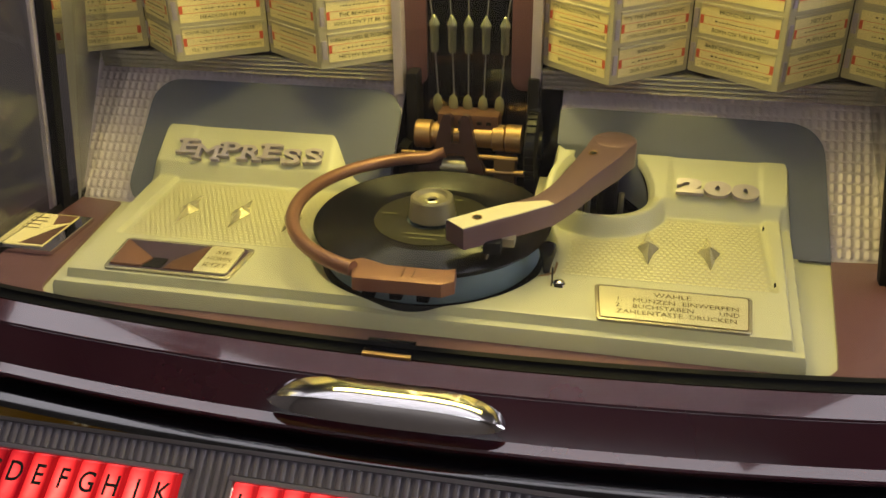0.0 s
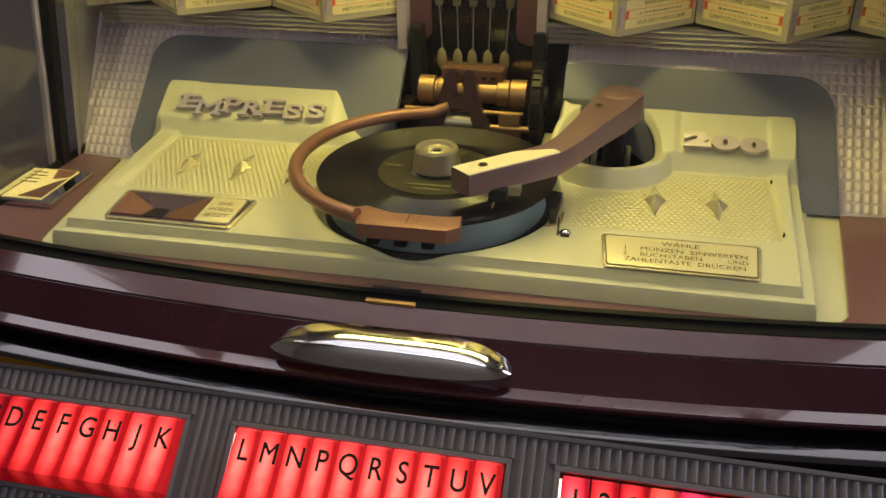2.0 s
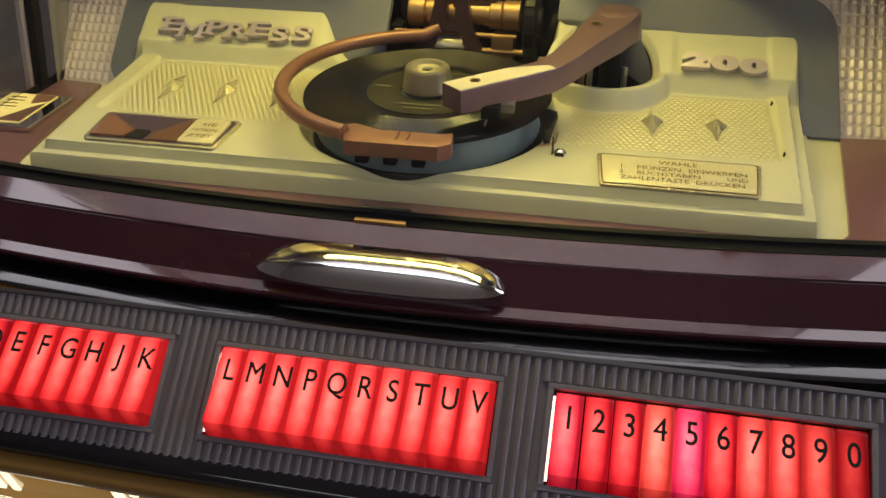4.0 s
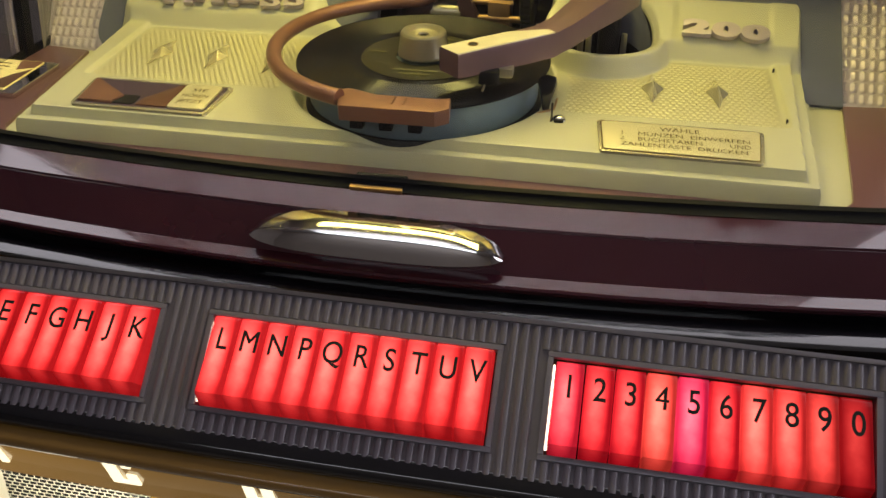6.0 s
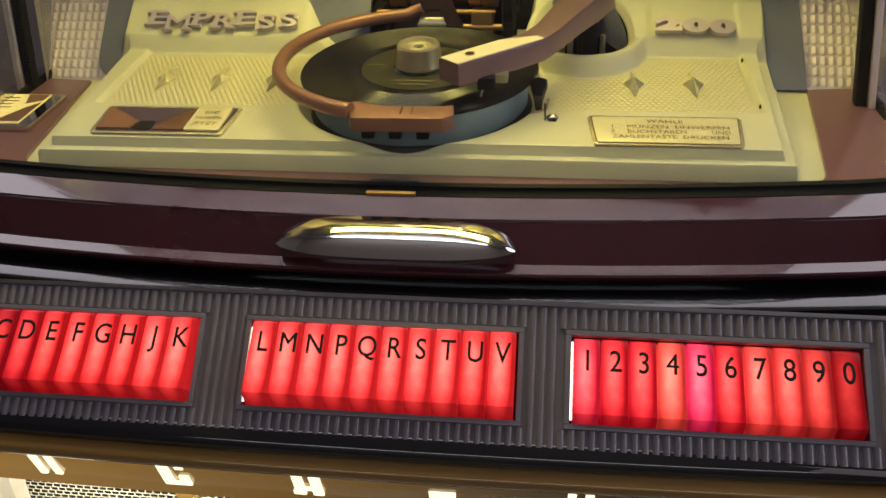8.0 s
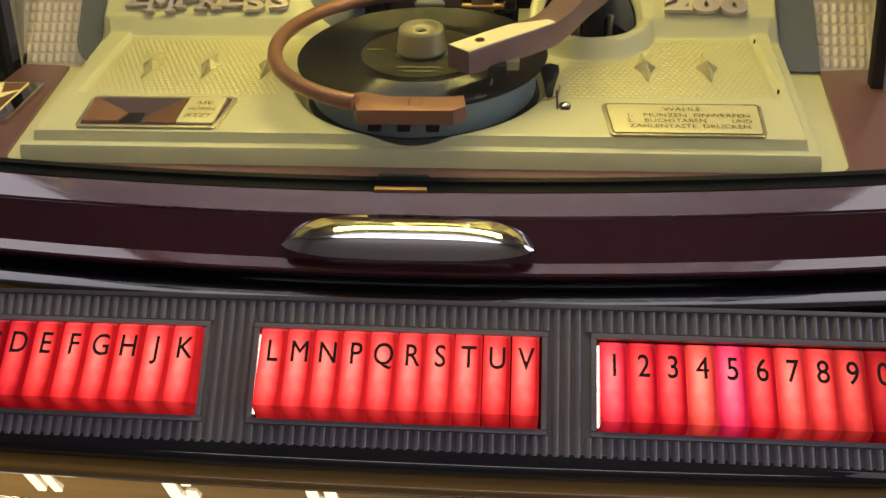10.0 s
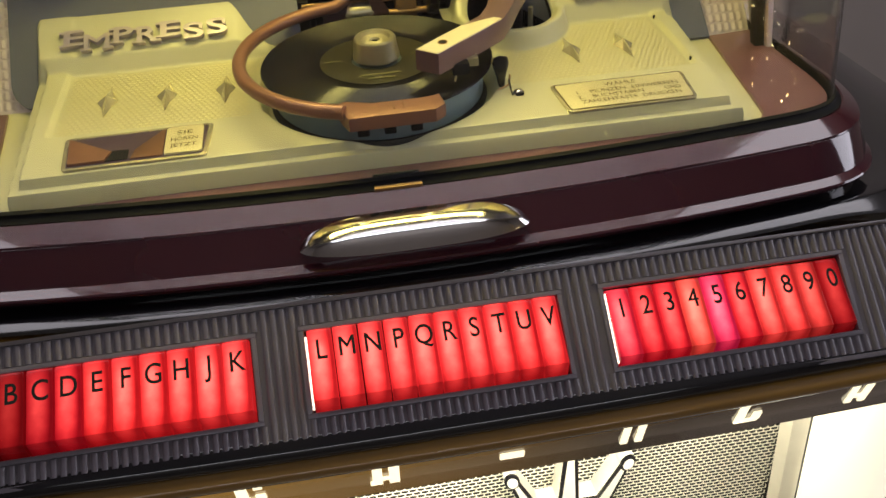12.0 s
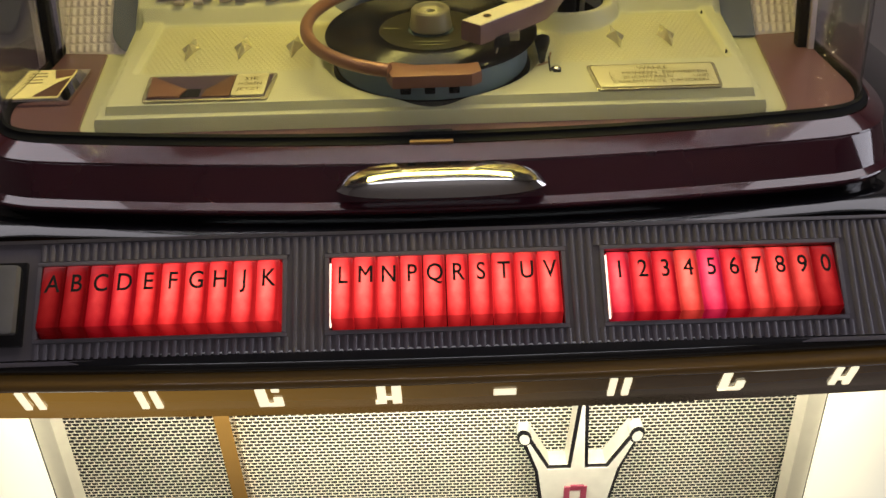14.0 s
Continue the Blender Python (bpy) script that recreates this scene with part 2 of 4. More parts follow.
def lettering(text, size, depth=0.0, width=0.0, bold=0.0):
    """A flat mesh of words, centred, reading along x; squeezed to a width where one is given."""
    cu = bpy.data.curves.new("lettering", "FONT")
    cu.body, cu.size, cu.align_x, cu.align_y, cu.resolution_u = text, size, "CENTER", "CENTER", 5 if size > 0.01 else 2
    cu.extrude, cu.offset = depth / 2, 0.0 if set(text) & set("MNWÄÜÖ4") else bold
    ob = bpy.data.objects.new("lettering", cu)
    scene.collection.objects.link(ob)
    dg = bpy.context.evaluated_depsgraph_get()
    me = bpy.data.meshes.new_from_object(ob.evaluated_get(dg))
    bpy.data.objects.remove(ob)
    if 0 < width <= 1 and size > 0.012 and not depth:
        me.transform(Matrix.Diagonal((0.82, 1, 1, 1)))
    elif width and len(me.vertices):
        xs = [v.co.x for v in me.vertices]
        me.transform(Matrix.Diagonal((width / (max(xs) - min(xs)), 1, 1, 1)))
    if bold and len(text) == 1 and text in "MN4":
        bm = bmesh.new()
        for k in (-1, 0, 1):
            bm.from_mesh(me)
            bm.verts.ensure_lookup_table()
            for v in bm.verts[-len(me.vertices):]:
                v.co += Vector((bold * k, 0, 0.00003 * k))
        bm.to_mesh(me)
        bm.free()
    me.materials.clear()
    return me


def words(name, text, size, mat, parent, m, depth=0.0, width=0.0, bold=0.0, label=""):
    me = lettering(text, size, depth, width, bold)
    me.materials.append(mat)
    return piece(name, me, parent, m, label)


def smooth(a, b, x):
    t = np.clip((x - a) / (b - a), 0, 1)
    return t * t * (3 - 2 * t)


# the plan of the glass hood: a bowed front, round corners, straight sides
def hood_plan():
    half = [(x, -0.122 + 0.22 * x * x) for x in (0.285 * k / 19 for k in range(20))]
    p = [Vector(v) for v in ((0.285, -0.1041), (0.325, -0.0990), (0.341, -0.088), (0.341, -0.040))]
    for t in (0.04 + 0.96 * k / 23 for k in range(24)):
        q = (1 - t) ** 3 * p[0] + 3 * (1 - t) ** 2 * t * p[1] + 3 * (1 - t) * t * t * p[2] + t ** 3 * p[3]
        half.append((q.x, q.y))
    half += [(0.341 - 0.06 * (y + 0.040), y) for y in (-0.02 + 0.26 * k / 7 for k in range(8))]
    return [(-x, y) for x, y in reversed(half[1:])] + half


PLAN = hood_plan()


def plan_row(i, profile):
    """Points of a profile of (outwards, height) at one place of the plan."""
    a, b = Vector(PLAN[max(i - 1, 0)]), Vector(PLAN[min(i + 1, len(PLAN) - 1)])
    d = (b - a).normalized()
    out = Vector((d.y, -d.x))
    side = abs(out.x) ** 2
    p = Vector(PLAN[i])
    row = []
    for o, z in profile:
        narrow = 0.55 * o if o < 0.0029 else 0.0040 + (o - 0.0070) * 0.90 if o < 0.0195 else 0.0153 + (o - 0.0195) * 0.12
        k = o + (narrow - o) * side
        row.append((p.x + k * out.x, p.y + k * out.y, z))
    return row


def moulding(profile, closed=True):
    bm = bmesh.new()
    strip(bm, [plan_row(i, profile + (profile[:1] if closed else [])) for i in range(len(PLAN))])
    bmesh.ops.remove_doubles(bm, verts=bm.verts, dist=1e-6)
    return bm


WOODZ = 0.945
LEANY, LEANZ = 0.056, 0.945


def on_lean(x, s, w=0.0):
    """A point of the sloping back panel: s metres up its slope, w in front of it."""
    c = math.sqrt(0.5)
    return Vector((x, LEANY + s * c - w * c, LEANZ + s * c + w * c))


LEAN = Matrix.Translation((0, LEANY, LEANZ)) @ Matrix.Rotation(radians(45), 4, "X")
# ==== end of common ====

# ---- the room ----
def plain_wall(name, lo, hi, mat, label):
    tagged(part(name, box(bmesh.new(), lo, hi), mat), label, name.split("_")[0], kind="structure")


plain_wall("floor", (-2.6, -3.2, -0.1), (2.6, 1.3, 0), ROOMFLOOR, "pale worn floor of the room")
plain_wall("ceiling", (-2.6, -3.2, 2.6), (2.6, 1.3, 2.7), ROOMCEIL, "plain white ceiling of the room")
plain_wall("wall_north", (-2.6, 1.2, 0), (2.6, 1.3, 2.6), ROOMWALL, "plain grey wall behind the music machine")
plain_wall("wall_south", (-2.6, -3.2, 0), (2.6, -3.1, 2.6), ROOMWALL, "plain grey wall facing the music machine")
plain_wall("wall_west", (-2.6, -3.1, 0), (-2.5, 1.2, 2.6), ROOMWALL, "plain grey side wall of the room")
plain_wall("wall_east", (2.5, -3.1, 0), (2.6, 1.2, 2.6), ROOMWALL, "plain grey side wall of the room")

# small warm lights on the far side wall, mirrored in the glass hood
lights = thing("string_lights", (2.49, -2.5, 0.2), "loose string of small warm lights along a wall", "string lights")
rnd = random.Random(5)
BULBS = [(2.47, -2.85 + 0.68 * rnd.random(), 0.17 + 0.021 * k + 0.02 * rnd.random()) for k in range(30)]
part("cord", tube(bmesh.new(), [(2.485, y, z) for _, y, z in BULBS], 0.002, 6), DARK, lights)
for p in BULBS:
    part("bulb", lathe(bmesh.new(), [(0.0, -0.008), (0.004, -0.006), (0.0055, 0.0), (0.004, 0.0055), (0.0, 0.008)], Matrix.Translation(p), 10), BULB, lights, "tiny warm bulb")

# ---- cabinet ----
cabinet = thing("jukebox_cabinet", (0, 0.05, 0), "dark maroon lacquered jukebox cabinet with glass hood", "jukebox")
part("top_rim", moulding([(0.0070, 0.9400), (0.0074, 0.9458), (0.0086, 0.9464), (0.0250, 0.9408), (0.0256, 0.9396), (0.0240, 0.928), (0.0070, 0.928)]), MAROON, cabinet, "polished maroon rim", 20)
part("front_band", moulding([(0.0242, 0.9398), (0.0258, 0.9392), (0.0420, 0.9190), (0.0425, 0.9175), (0.018, 0.9175), (0.018, 0.939)]), MAROON, cabinet, "deep maroon lacquered front band", 20)
part("lower_lip", moulding([(0.0415, 0.9191), (0.0490, 0.9167), (0.0500, 0.9155), (0.0490, 0.9125), (0.046, 0.9110), (0.020, 0.9110), (0.020, 0.9170)]), MAROON, cabinet, "", 20)
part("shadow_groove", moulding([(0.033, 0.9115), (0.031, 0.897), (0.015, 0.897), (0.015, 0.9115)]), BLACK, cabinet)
part("rubber_seal", moulding([(0.0072, 0.941), (0.0070, 0.9462), (0.0015, 0.9480), (0.0010, 0.9500), (-0.0035, 0.9505), (-0.0060, 0.9470), (-0.0060, 0.941)]), RUBBER, cabinet, "black rubber glass seal", 60)

# glossy shoulder under the hood, spreading to the sides
bm = bmesh.new()
rows = []
for i in range(len(PLAN)):
    a, b = Vector(PLAN[max(i - 1, 0)]), Vector(PLAN[min(i + 1, len(PLAN) - 1)])
    d = (b - a).normalized()
    out, p = Vector((d.y, -d.x)), Vector(PLAN[i])
    side = abs(out.x) ** 2
    row = []
    for o, z in ((0.012, 0.8975), (0.034, 0.8990), (0.046, 0.9035), (0.053 + 0.035 * side, 0.9045 - 0.004 * side), (0.062 + 0.075 * side, 0.900 - 0.02 * side), (0.066 + 0.085 * side, 0.86 - 0.03 * side), (0.060 + 0.085 * side, 0.78)):
        row.append((p.x + o * out.x, p.y + o * out.y, z))
    rows.append(row)
part("shoulder", strip(bm, rows), BLACK, cabinet, "glossy black body shoulder", 50)

# the painted shelf round the player, one sheet with a bay for the deck
inner = [(0.0, -0.097), (0.240, -0.097), (0.258, -0.0965), (0.268, -0.094), (0.274, -0.086), (0.277, -0.066), (0.293, 0.062)]
outer = [p for p in PLAN if p[1] < 0.07]


def inner_at(x, y):
    """The bay's edge opposite a point of the plan."""
    s = 1 if x >= 0 else -1
    if y > -0.06:
        return s * (0.277 + (y + 0.066) * 0.125), y
    if abs(x) < 0.24:
        return x, -0.097
    t = min(1.0, (abs(x) - 0.24) / 0.108)
    k = min(int(t * 4), 3)
    p, q = Vector(inner[1 + k]), Vector(inner[2 + k])
    v = p.lerp(q, t * 4 - k)
    return s * v.x, v.y


rows = []
for x, y in outer:
    u, v = inner_at(x, y)
    x, y = x * 0.985, y + 0.004
    rows.append([(x, y, 0.930), (x, y, WOODZ), (u * 0.995 + x * 0.005, v, WOODZ), (u, v, WOODZ - 0.0012), (u, v, 0.930)])
bm = strip(bmesh.new(), rows)
part("shelf", bm, MAHOGANY, cabinet, "brown maroon painted shelf round the record player", 40)

# small dark catch in the middle of the front seal
part("catch_plate", box(bmesh.new(), (-0.018, -0.1270, 0.944), (0.014, -0.111, 0.9486), 0.0008), BLACK, cabinet, "black catch plate")
part("catch_edge", box(bmesh.new(), (-0.018, -0.1305, 0.9450), (0.014, -0.1270, 0.9484), 0.0006), BRASS, cabinet, "brass catch edge")

# glass hood: bent sheet rising from the seal, leaning inwards
heights = (0.0, 0.1, 0.2, 0.36)
loop = [(-0.0015 - 0.16 * h, 0.947 + h) for h in heights] + [(-0.0045 - 0.16 * h, 0.947 + h) for h in reversed(heights)]
bm = moulding(loop)
bmesh.ops.holes_fill(bm, edges=[e for e in bm.edges if len(e.link_faces) == 1], sides=0)
pane = part("hood_glass", bm, GLASS, cabinet, "clear bent glass hood", 80)
pane.visible_shadow = False

# added light-blocking lid, closed body and back of the hood, out of sight above and behind
part("lid", box(bmesh.new(), (-0.34, 0.045, 1.325), (0.34, 0.25, 1.36), 0.008), MAROON, cabinet)
part("hood_back", box(bmesh.new(), (-0.36, 0.235, 0.80), (0.36, 0.25, 1.325)), DARK, cabinet)
part("body", box(bmesh.new(), (-0.41, -0.088, 0.0), (0.41, 0.25, 0.72), 0.01), BLACK, cabinet)
part("body_lining", box(bmesh.new(), (-0.335, -0.09, 0.80), (0.335, 0.235, 0.925)), DARK, cabinet)

# corner posts with their rubber, and flat side strips
def lean_post(x0, x1, y0, y1):
    bm = box(bmesh.new(), (x0, y0, 0.944), (x1, y1, 1.32), 0.0008)
    for v in bm.verts:
        v.co.x -= 0.14 * (v.co.z - 0.944)
    return bm


for sx in (-1, 1):
    for name, mat, label, dims in (("corner_rubber", RUBBER, "black rubber strip", (0.3200, 0.3280, 0.024, 0.034)), ("corner_trim", SILVER, "dull silver corner trim", (0.3283, 0.3330, 0.020, 0.031))):
        bm = lean_post(*dims)
        if sx < 0:
            bmesh.ops.scale(bm, vec=(-1, 1, 1), verts=bm.verts)
            bmesh.ops.translate(bm, vec=(-0.012, 0.008, 0), verts=bm.verts)
        part(name, bm, mat, cabinet, label)
    bm = strip(bmesh.new(), [[(sx * (0.3295 - 0.14 * (z - 0.945)), 0.050, z), (sx * (0.333 + 0.20 * (z - 0.945)), 0.060 + (z - 0.945) * 1.0, z)] for z in (0.945, 1.0, 1.06, 1.12)])
    part("side_strip", bm, STRIPGREY, cabinet)

# chrome pull on the front band
bm = bmesh.new()
rings = []
for k in range(41):
    u = -1 + 2 * k / 40
    w = (1 - abs(u) ** 3.2) ** 0.62 if abs(u) < 1 else 0.0
    x = 0.0040 + 0.0750 * u
    y0 = -0.1545 + 0.20 * x * x - 0.004 * (1 - w)
    ring = []
    for dy, dz in ((0.006, 0.0100), (-0.002, 0.0100), (-0.0080, 0.0090), (-0.0135, 0.0074), (-0.0155, 0.0045), (-0.0172, -0.0005), (-0.0185, -0.0055), (-0.0130, -0.0095), (0.004, -0.0125)):
        ring.append(bm.verts.new((x, y0 + dy * (0.25 + 0.75 * w), 0.9320 + dz * w - 0.004 * (1 - w))))
    rings.append(ring)
for a, b in zip(rings, rings[1:]):
    for k in range(len(a)):
        bm.faces.new((a[k], a[(k + 1) % len(a)], b[(k + 1) % len(a)], b[k]))
bmesh.ops.remove_doubles(bm, verts=bm.verts, dist=1e-6)
part("pull_handle", bm, CHROME, cabinet, "chrome leaf-shaped pull handle", 28)

# rounded apron under the selector panel and the dark strip with lit shapes
APRON = [(-0.2605, 0.8655), (-0.2665, 0.8640), (-0.2700, 0.8605), (-0.2695, 0.8555), (-0.2680, 0.8535), (-0.2745, 0.8520), (-0.2765, 0.8490), (-0.2748, 0.8440), (-0.2722, 0.8420)]


def bow(x):
    return 0.06 * x * x


bm = strip(bmesh.new(), [[(x, y + bow(x), z) for y, z in APRON[:5]] for x in np.linspace(-0.40, 0.40, 41)])
part("apron_chrome", bm, BLACK, cabinet, "polished edge strip", 60)
bm = strip(bmesh.new(), [[(x, y + bow(x), z) for y, z in APRON[4:]] for x in np.linspace(-0.40, 0.40, 41)])
part("apron", bm, AMBER, cabinet, "glossy amber brown apron", 60)
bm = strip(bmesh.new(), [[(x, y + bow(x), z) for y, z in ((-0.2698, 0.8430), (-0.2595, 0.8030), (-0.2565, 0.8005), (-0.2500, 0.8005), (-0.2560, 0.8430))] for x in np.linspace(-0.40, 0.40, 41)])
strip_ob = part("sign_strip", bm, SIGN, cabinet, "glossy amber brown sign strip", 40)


def lit_shape(x, bits):
    bm = bmesh.new()
    for x0, z0, x1, z1 in bits:
        x0, z0, x1, z1 = x0 * 0.82, 0.002 + z0 * 0.86, x1 * 0.82, 0.002 + z1 * 0.86
        box(bm, (x0, -0.0012, z0 - 0.0135), (x1, 0.0006, z1 - 0.0135), 0.0006, Matrix.Translation((x, -0.2658 + bow(x), 0.8275)) @ Matrix.Rotation(0.2520, 4, "X"))
    part("lit_shape", bm, GLOWLETTER, strip_ob, "white lit shape")


TWO = [(-0.0095, 0, -0.0035, 0.026), (0.0025, 0, 0.0085, 0.026)]
lit_shape(-0.2837, TWO)
lit_shape(-0.2014, TWO)
lit_shape(-0.1186, [(-0.0105, 0, -0.002, 0.027), (-0.002, 0, 0.004, 0.004), (0.003, 0, 0.0105, 0.013), (0.003, 0.022, 0.0095, 0.027)])
lit_shape(-0.0361, [(-0.0105, 0, -0.0030, 0.027), (0.0020, 0, 0.0100, 0.027), (-0.0045, 0.006, 0.004, 0.010), (-0.0125, 0, -0.0105, 0.005)])
lit_shape(0.0433, [(-0.0095, 0.008, 0.0095, 0.016)])
lit_shape(0.1227, TWO)
lit_shape(0.2012, [(-0.0105, 0, -0.003, 0.027), (-0.0105, 0, 0.009, 0.004), (0.0035, 0.003, 0.0105, 0.013)])
lit_shape(0.2787, TWO + [(-0.004, 0.007, 0.004, 0.011)])

# ---- lower grille ----
GY = -0.102
grille = thing("speaker_grille", (0, GY, 0.40), "brightly lit cream expanded-metal speaker grille", "grille")
bm_v, bm_f = [], []
PX, PZ = 0.0074, 0.0046
for j in range(62):
    for i in range(-51, 47):
        cx, cz = (i + 0.5 * (j % 2)) * PX, 0.44 + j * PZ
        k = len(bm_v)
        hx, hz = PX / 2, PZ / 2
        outer8 = [(-hx, -hz), (0, -hz), (hx, -hz), (hx, 0), (hx, hz), (0, hz), (-hx, hz), (-hx, 0)]
        inner8 = [(-0.72 * hx, -0.68 * hz), (0, -0.80 * hz), (0.72 * hx, -0.68 * hz), (0.90 * hx, 0.0), (0.72 * hx, 0.68 * hz), (0, 0.80 * hz), (-0.72 * hx, 0.68 * hz), (-0.90 * hx, 0.0)]
        for x, z in outer8:
            bm_v.append((cx + x, GY + (0.0004 if z > 0 else -0.0004 if z < 0 else 0), cz + z))
        for x, z in inner8:
            bm_v.append((cx + x, GY + (0.0007 if z >= 0 else 0.0002), cz + z))
        for n in range(8):
            m = (n + 1) % 8
            bm_f.append((k + n, k + m, k + 8 + m, k + 8 + n))
me = bpy.data.meshes.new("metal_mesh")
me.from_pydata(bm_v, [], bm_f)
me.materials.append(GRILLE)
tagged(part("metal_mesh", me, None, grille, "cream expanded metal mesh"), kind="stuff")
part("backing", box(bmesh.new(), (-0.39, GY + 0.008, 0.40), (0.36, GY + 0.012, 0.79)), DARK, grille)
part("divider_post", slab(bmesh.new(), [(-0.216, -0.118), (-0.201, -0.118), (-0.201, GY + 0.004), (-0.216, GY + 0.004)], 0.40, 0.79), AMBER, grille, "brown divider post")
for sx in (-1, 1):
    wide = 0.024 if sx < 0 else 0.0
    bm = strip(bmesh.new(), [[(sx * (0.333 + w), -0.112, z), (sx * (0.338 + w), -0.124, z), (sx * (0.354 + w), -0.126, z), (sx * (0.356 + w), -0.100, z)] for z, w in ((0.79, wide - 0.006), (0.66, wide + 0.002), (0.40, wide + 0.018))])
    part("grille_frame", bm, FRAME, grille, "cream metal grille edging", 30)
    bm = strip(bmesh.new(), [[(sx * (0.352 + w + t * 0.10), -0.118 - 0.03 * math.sin(math.pi * (0.15 + 0.7 * t)), z) for t in np.linspace(0, 1, 9)] for z, w in ((0.79, wide - 0.006), (0.66, wide + 0.002), (0.40, wide + 0.018))])
    part("side_panel", bm, PILASTER, grille, "glowing cream plastic side panel", 60)
    vs, fs = [], []
    for j in range(40):
        for i in range(9):
            x, z, k = 0.452 + i * 0.006 - (0.0 if j % 2 else 0.003), 0.46 + j * 0.006, len(vs)
            vs += [(sx * (x - 0.003), -0.128, z), (sx * x, -0.128, z - 0.0024), (sx * (x + 0.003), -0.128, z), (sx * x, -0.128, z + 0.0024), (sx * x, -0.1315, z)]
            fs += [(k, k + 1, k + 4), (k + 1, k + 2, k + 4), (k + 2, k + 3, k + 4), (k + 3, k, k + 4)]
    me = bpy.data.meshes.new("edge_mesh")
    me.from_pydata(vs, [], fs)
    me.materials.append(GRILLE)
    tagged(part("edge_mesh", me, None, grille, "fine cream metal mesh edge"), kind="stuff")
    part("edge_backing", box(bmesh.new(), (min(sx * 0.448, sx * 0.51), -0.1285, 0.44), (max(sx * 0.448, sx * 0.51), -0.10, 0.79)), FRAME, grille)

crown = thing("crown_emblem", (0.131, GY, 0.45), "white and black crown emblem on the grille", "emblem")
CX = 0.131


def crown_pieces(bm, g, lo, hi):
    """The crown as convex pieces, grown by g all round."""
    for poly in ([(-0.022, 0.44), (0.022, 0.44), (0.0400, 0.574), (-0.0400, 0.574)], [(-0.0400, 0.573), (-0.0290, 0.573), (-0.0500, 0.616), (-0.0530, 0.613)],
                 [(0.0290, 0.573), (0.0400, 0.573), (0.0530, 0.613), (0.0500, 0.616)], [(-0.0075, 0.572), (0.0075, 0.572), (0.0015, 0.668), (-0.0015, 0.668)]):
        pts = [Vector(p) for p in poly]
        out = []
        for k in range(4):
            a, c, d = pts[k - 1], pts[k], pts[(k + 1) % 4]
            n1, n2 = (c - a).normalized(), (d - c).normalized()
            n1, n2 = Vector((n1.y, -n1.x)), Vector((n2.y, -n2.x))
            m = (n1 + n2).normalized()
            q = c + m * (g / max(0.4, m.dot(n1)))
            out.append((CX + q.x, q.y))
        lift = 0.0002 * len(bm.faces) / 6 * 0.2
        slab(bm, out, lo, hi + lift, UP)
    return bm


UP = Matrix(((1, 0, 0, 0), (0, 0, -1, 0), (0, 1, 0, 0), (0, 0, 0, 1)))
for name, g, lo, hi, mat, label in (("crown_body", 0.0030, 0.104, 0.1225, EMBLEM, "thick white body"), ("crown_border", 0.0030, 0.1225, 0.1240, BLACK, "black raised border"), ("crown_face", -0.0006, 0.1232, 0.1252, EMBLEM, "white enamel face")):
    bm = crown_pieces(bmesh.new(), g, lo, hi)
    part(name, bm, mat, crown, label)
for sx in (-1, 1):
    top = Matrix.Translation((CX + sx * 0.0540, -0.112, 0.6195)) @ Matrix.Rotation(radians(90), 4, "X") @ Matrix.Rotation(radians(-14 * sx), 4, "Z") @ Matrix.Diagonal((0.56, 0.80, 1, 1))
    part("crown_ball", lathe(bmesh.new(), [(0.0, 0.010), (0.0, 0.0145), (0.010, 0.0145), (0.0125, 0.0135), (0.0125, 0.0115), (0.0, 0.0115)], top, 28), BLACK, crown, "black rimmed crown tip")
    part("crown_ball_side", lathe(bmesh.new(), [(0.0, 0.0115), (0.0120, 0.0115), (0.0120, 0.0), (0.0, 0.0)], top, 28), EMBLEM, crown)
    part("crown_ball_face", lathe(bmesh.new(), [(0.0, 0.0150), (0.0085, 0.0150), (0.0088, 0.0140)], top, 28), EMBLEM, crown)
bm = bmesh.new()
for x0, z0, x1, z1 in ((-0.012, 0.500, -0.006, 0.548), (0.005, 0.527, 0.011, 0.548), (0.005, 0.500, 0.011, 0.521), (-0.006, 0.543, 0.008, 0.550), (-0.006, 0.521, 0.006, 0.527)):
    box(bm, (CX + x0, -0.1275, z0), (CX + x1, -0.1255, z1), 0.0008)
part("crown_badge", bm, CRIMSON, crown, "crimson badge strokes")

# ---- selector panel ----
SLOPE = math.atan2(0.0315, 0.0385)
PANEL = Matrix.Translation((0, -0.212, 0.9040)) @ Matrix.Rotation(SLOPE, 4, "X")
panel = thing("selection_console", (0, -0.23, 0.86), "ribbed dark grey selection console with chrome edge", "console")
V0, V1 = -0.0645, 0.0175
BANKS = [(-0.1880, "ABCDEFGHJK"), (0.0050, "LMNPQRSTUV"), (0.1930, "1234567890")]
PITCH = 0.0156
WIDEN = {"A": 1.035, "L": 1.0, "1": 1.0}
KV0, KV1 = -0.0490, 0.0010


bm = bmesh.new()
xs = sorted([-0.385, 0.385, -0.35, 0.35, -0.33, 0.33] + [b + s * (PITCH * 5 * WIDEN[t[0]] + 0.0012) for b, t in BANKS for s in (-1, 1)])
vs = [V0, KV0, KV1, V1]
grid = {(i, j): bm.verts.new(PANEL @ Vector((x, v, 0))) for i, x in enumerate(xs) for j, v in enumerate(vs)}
for i in range(len(xs) - 1):
    for j in range(3):
        mid = (xs[i] + xs[i + 1]) / 2
        if j == 1 and any(abs(mid - b) < 0.05 for b, _ in BANKS):
            continue
        bm.faces.new((grid[i, j], grid[i + 1, j], grid[i + 1, j + 1], grid[i, j + 1]))
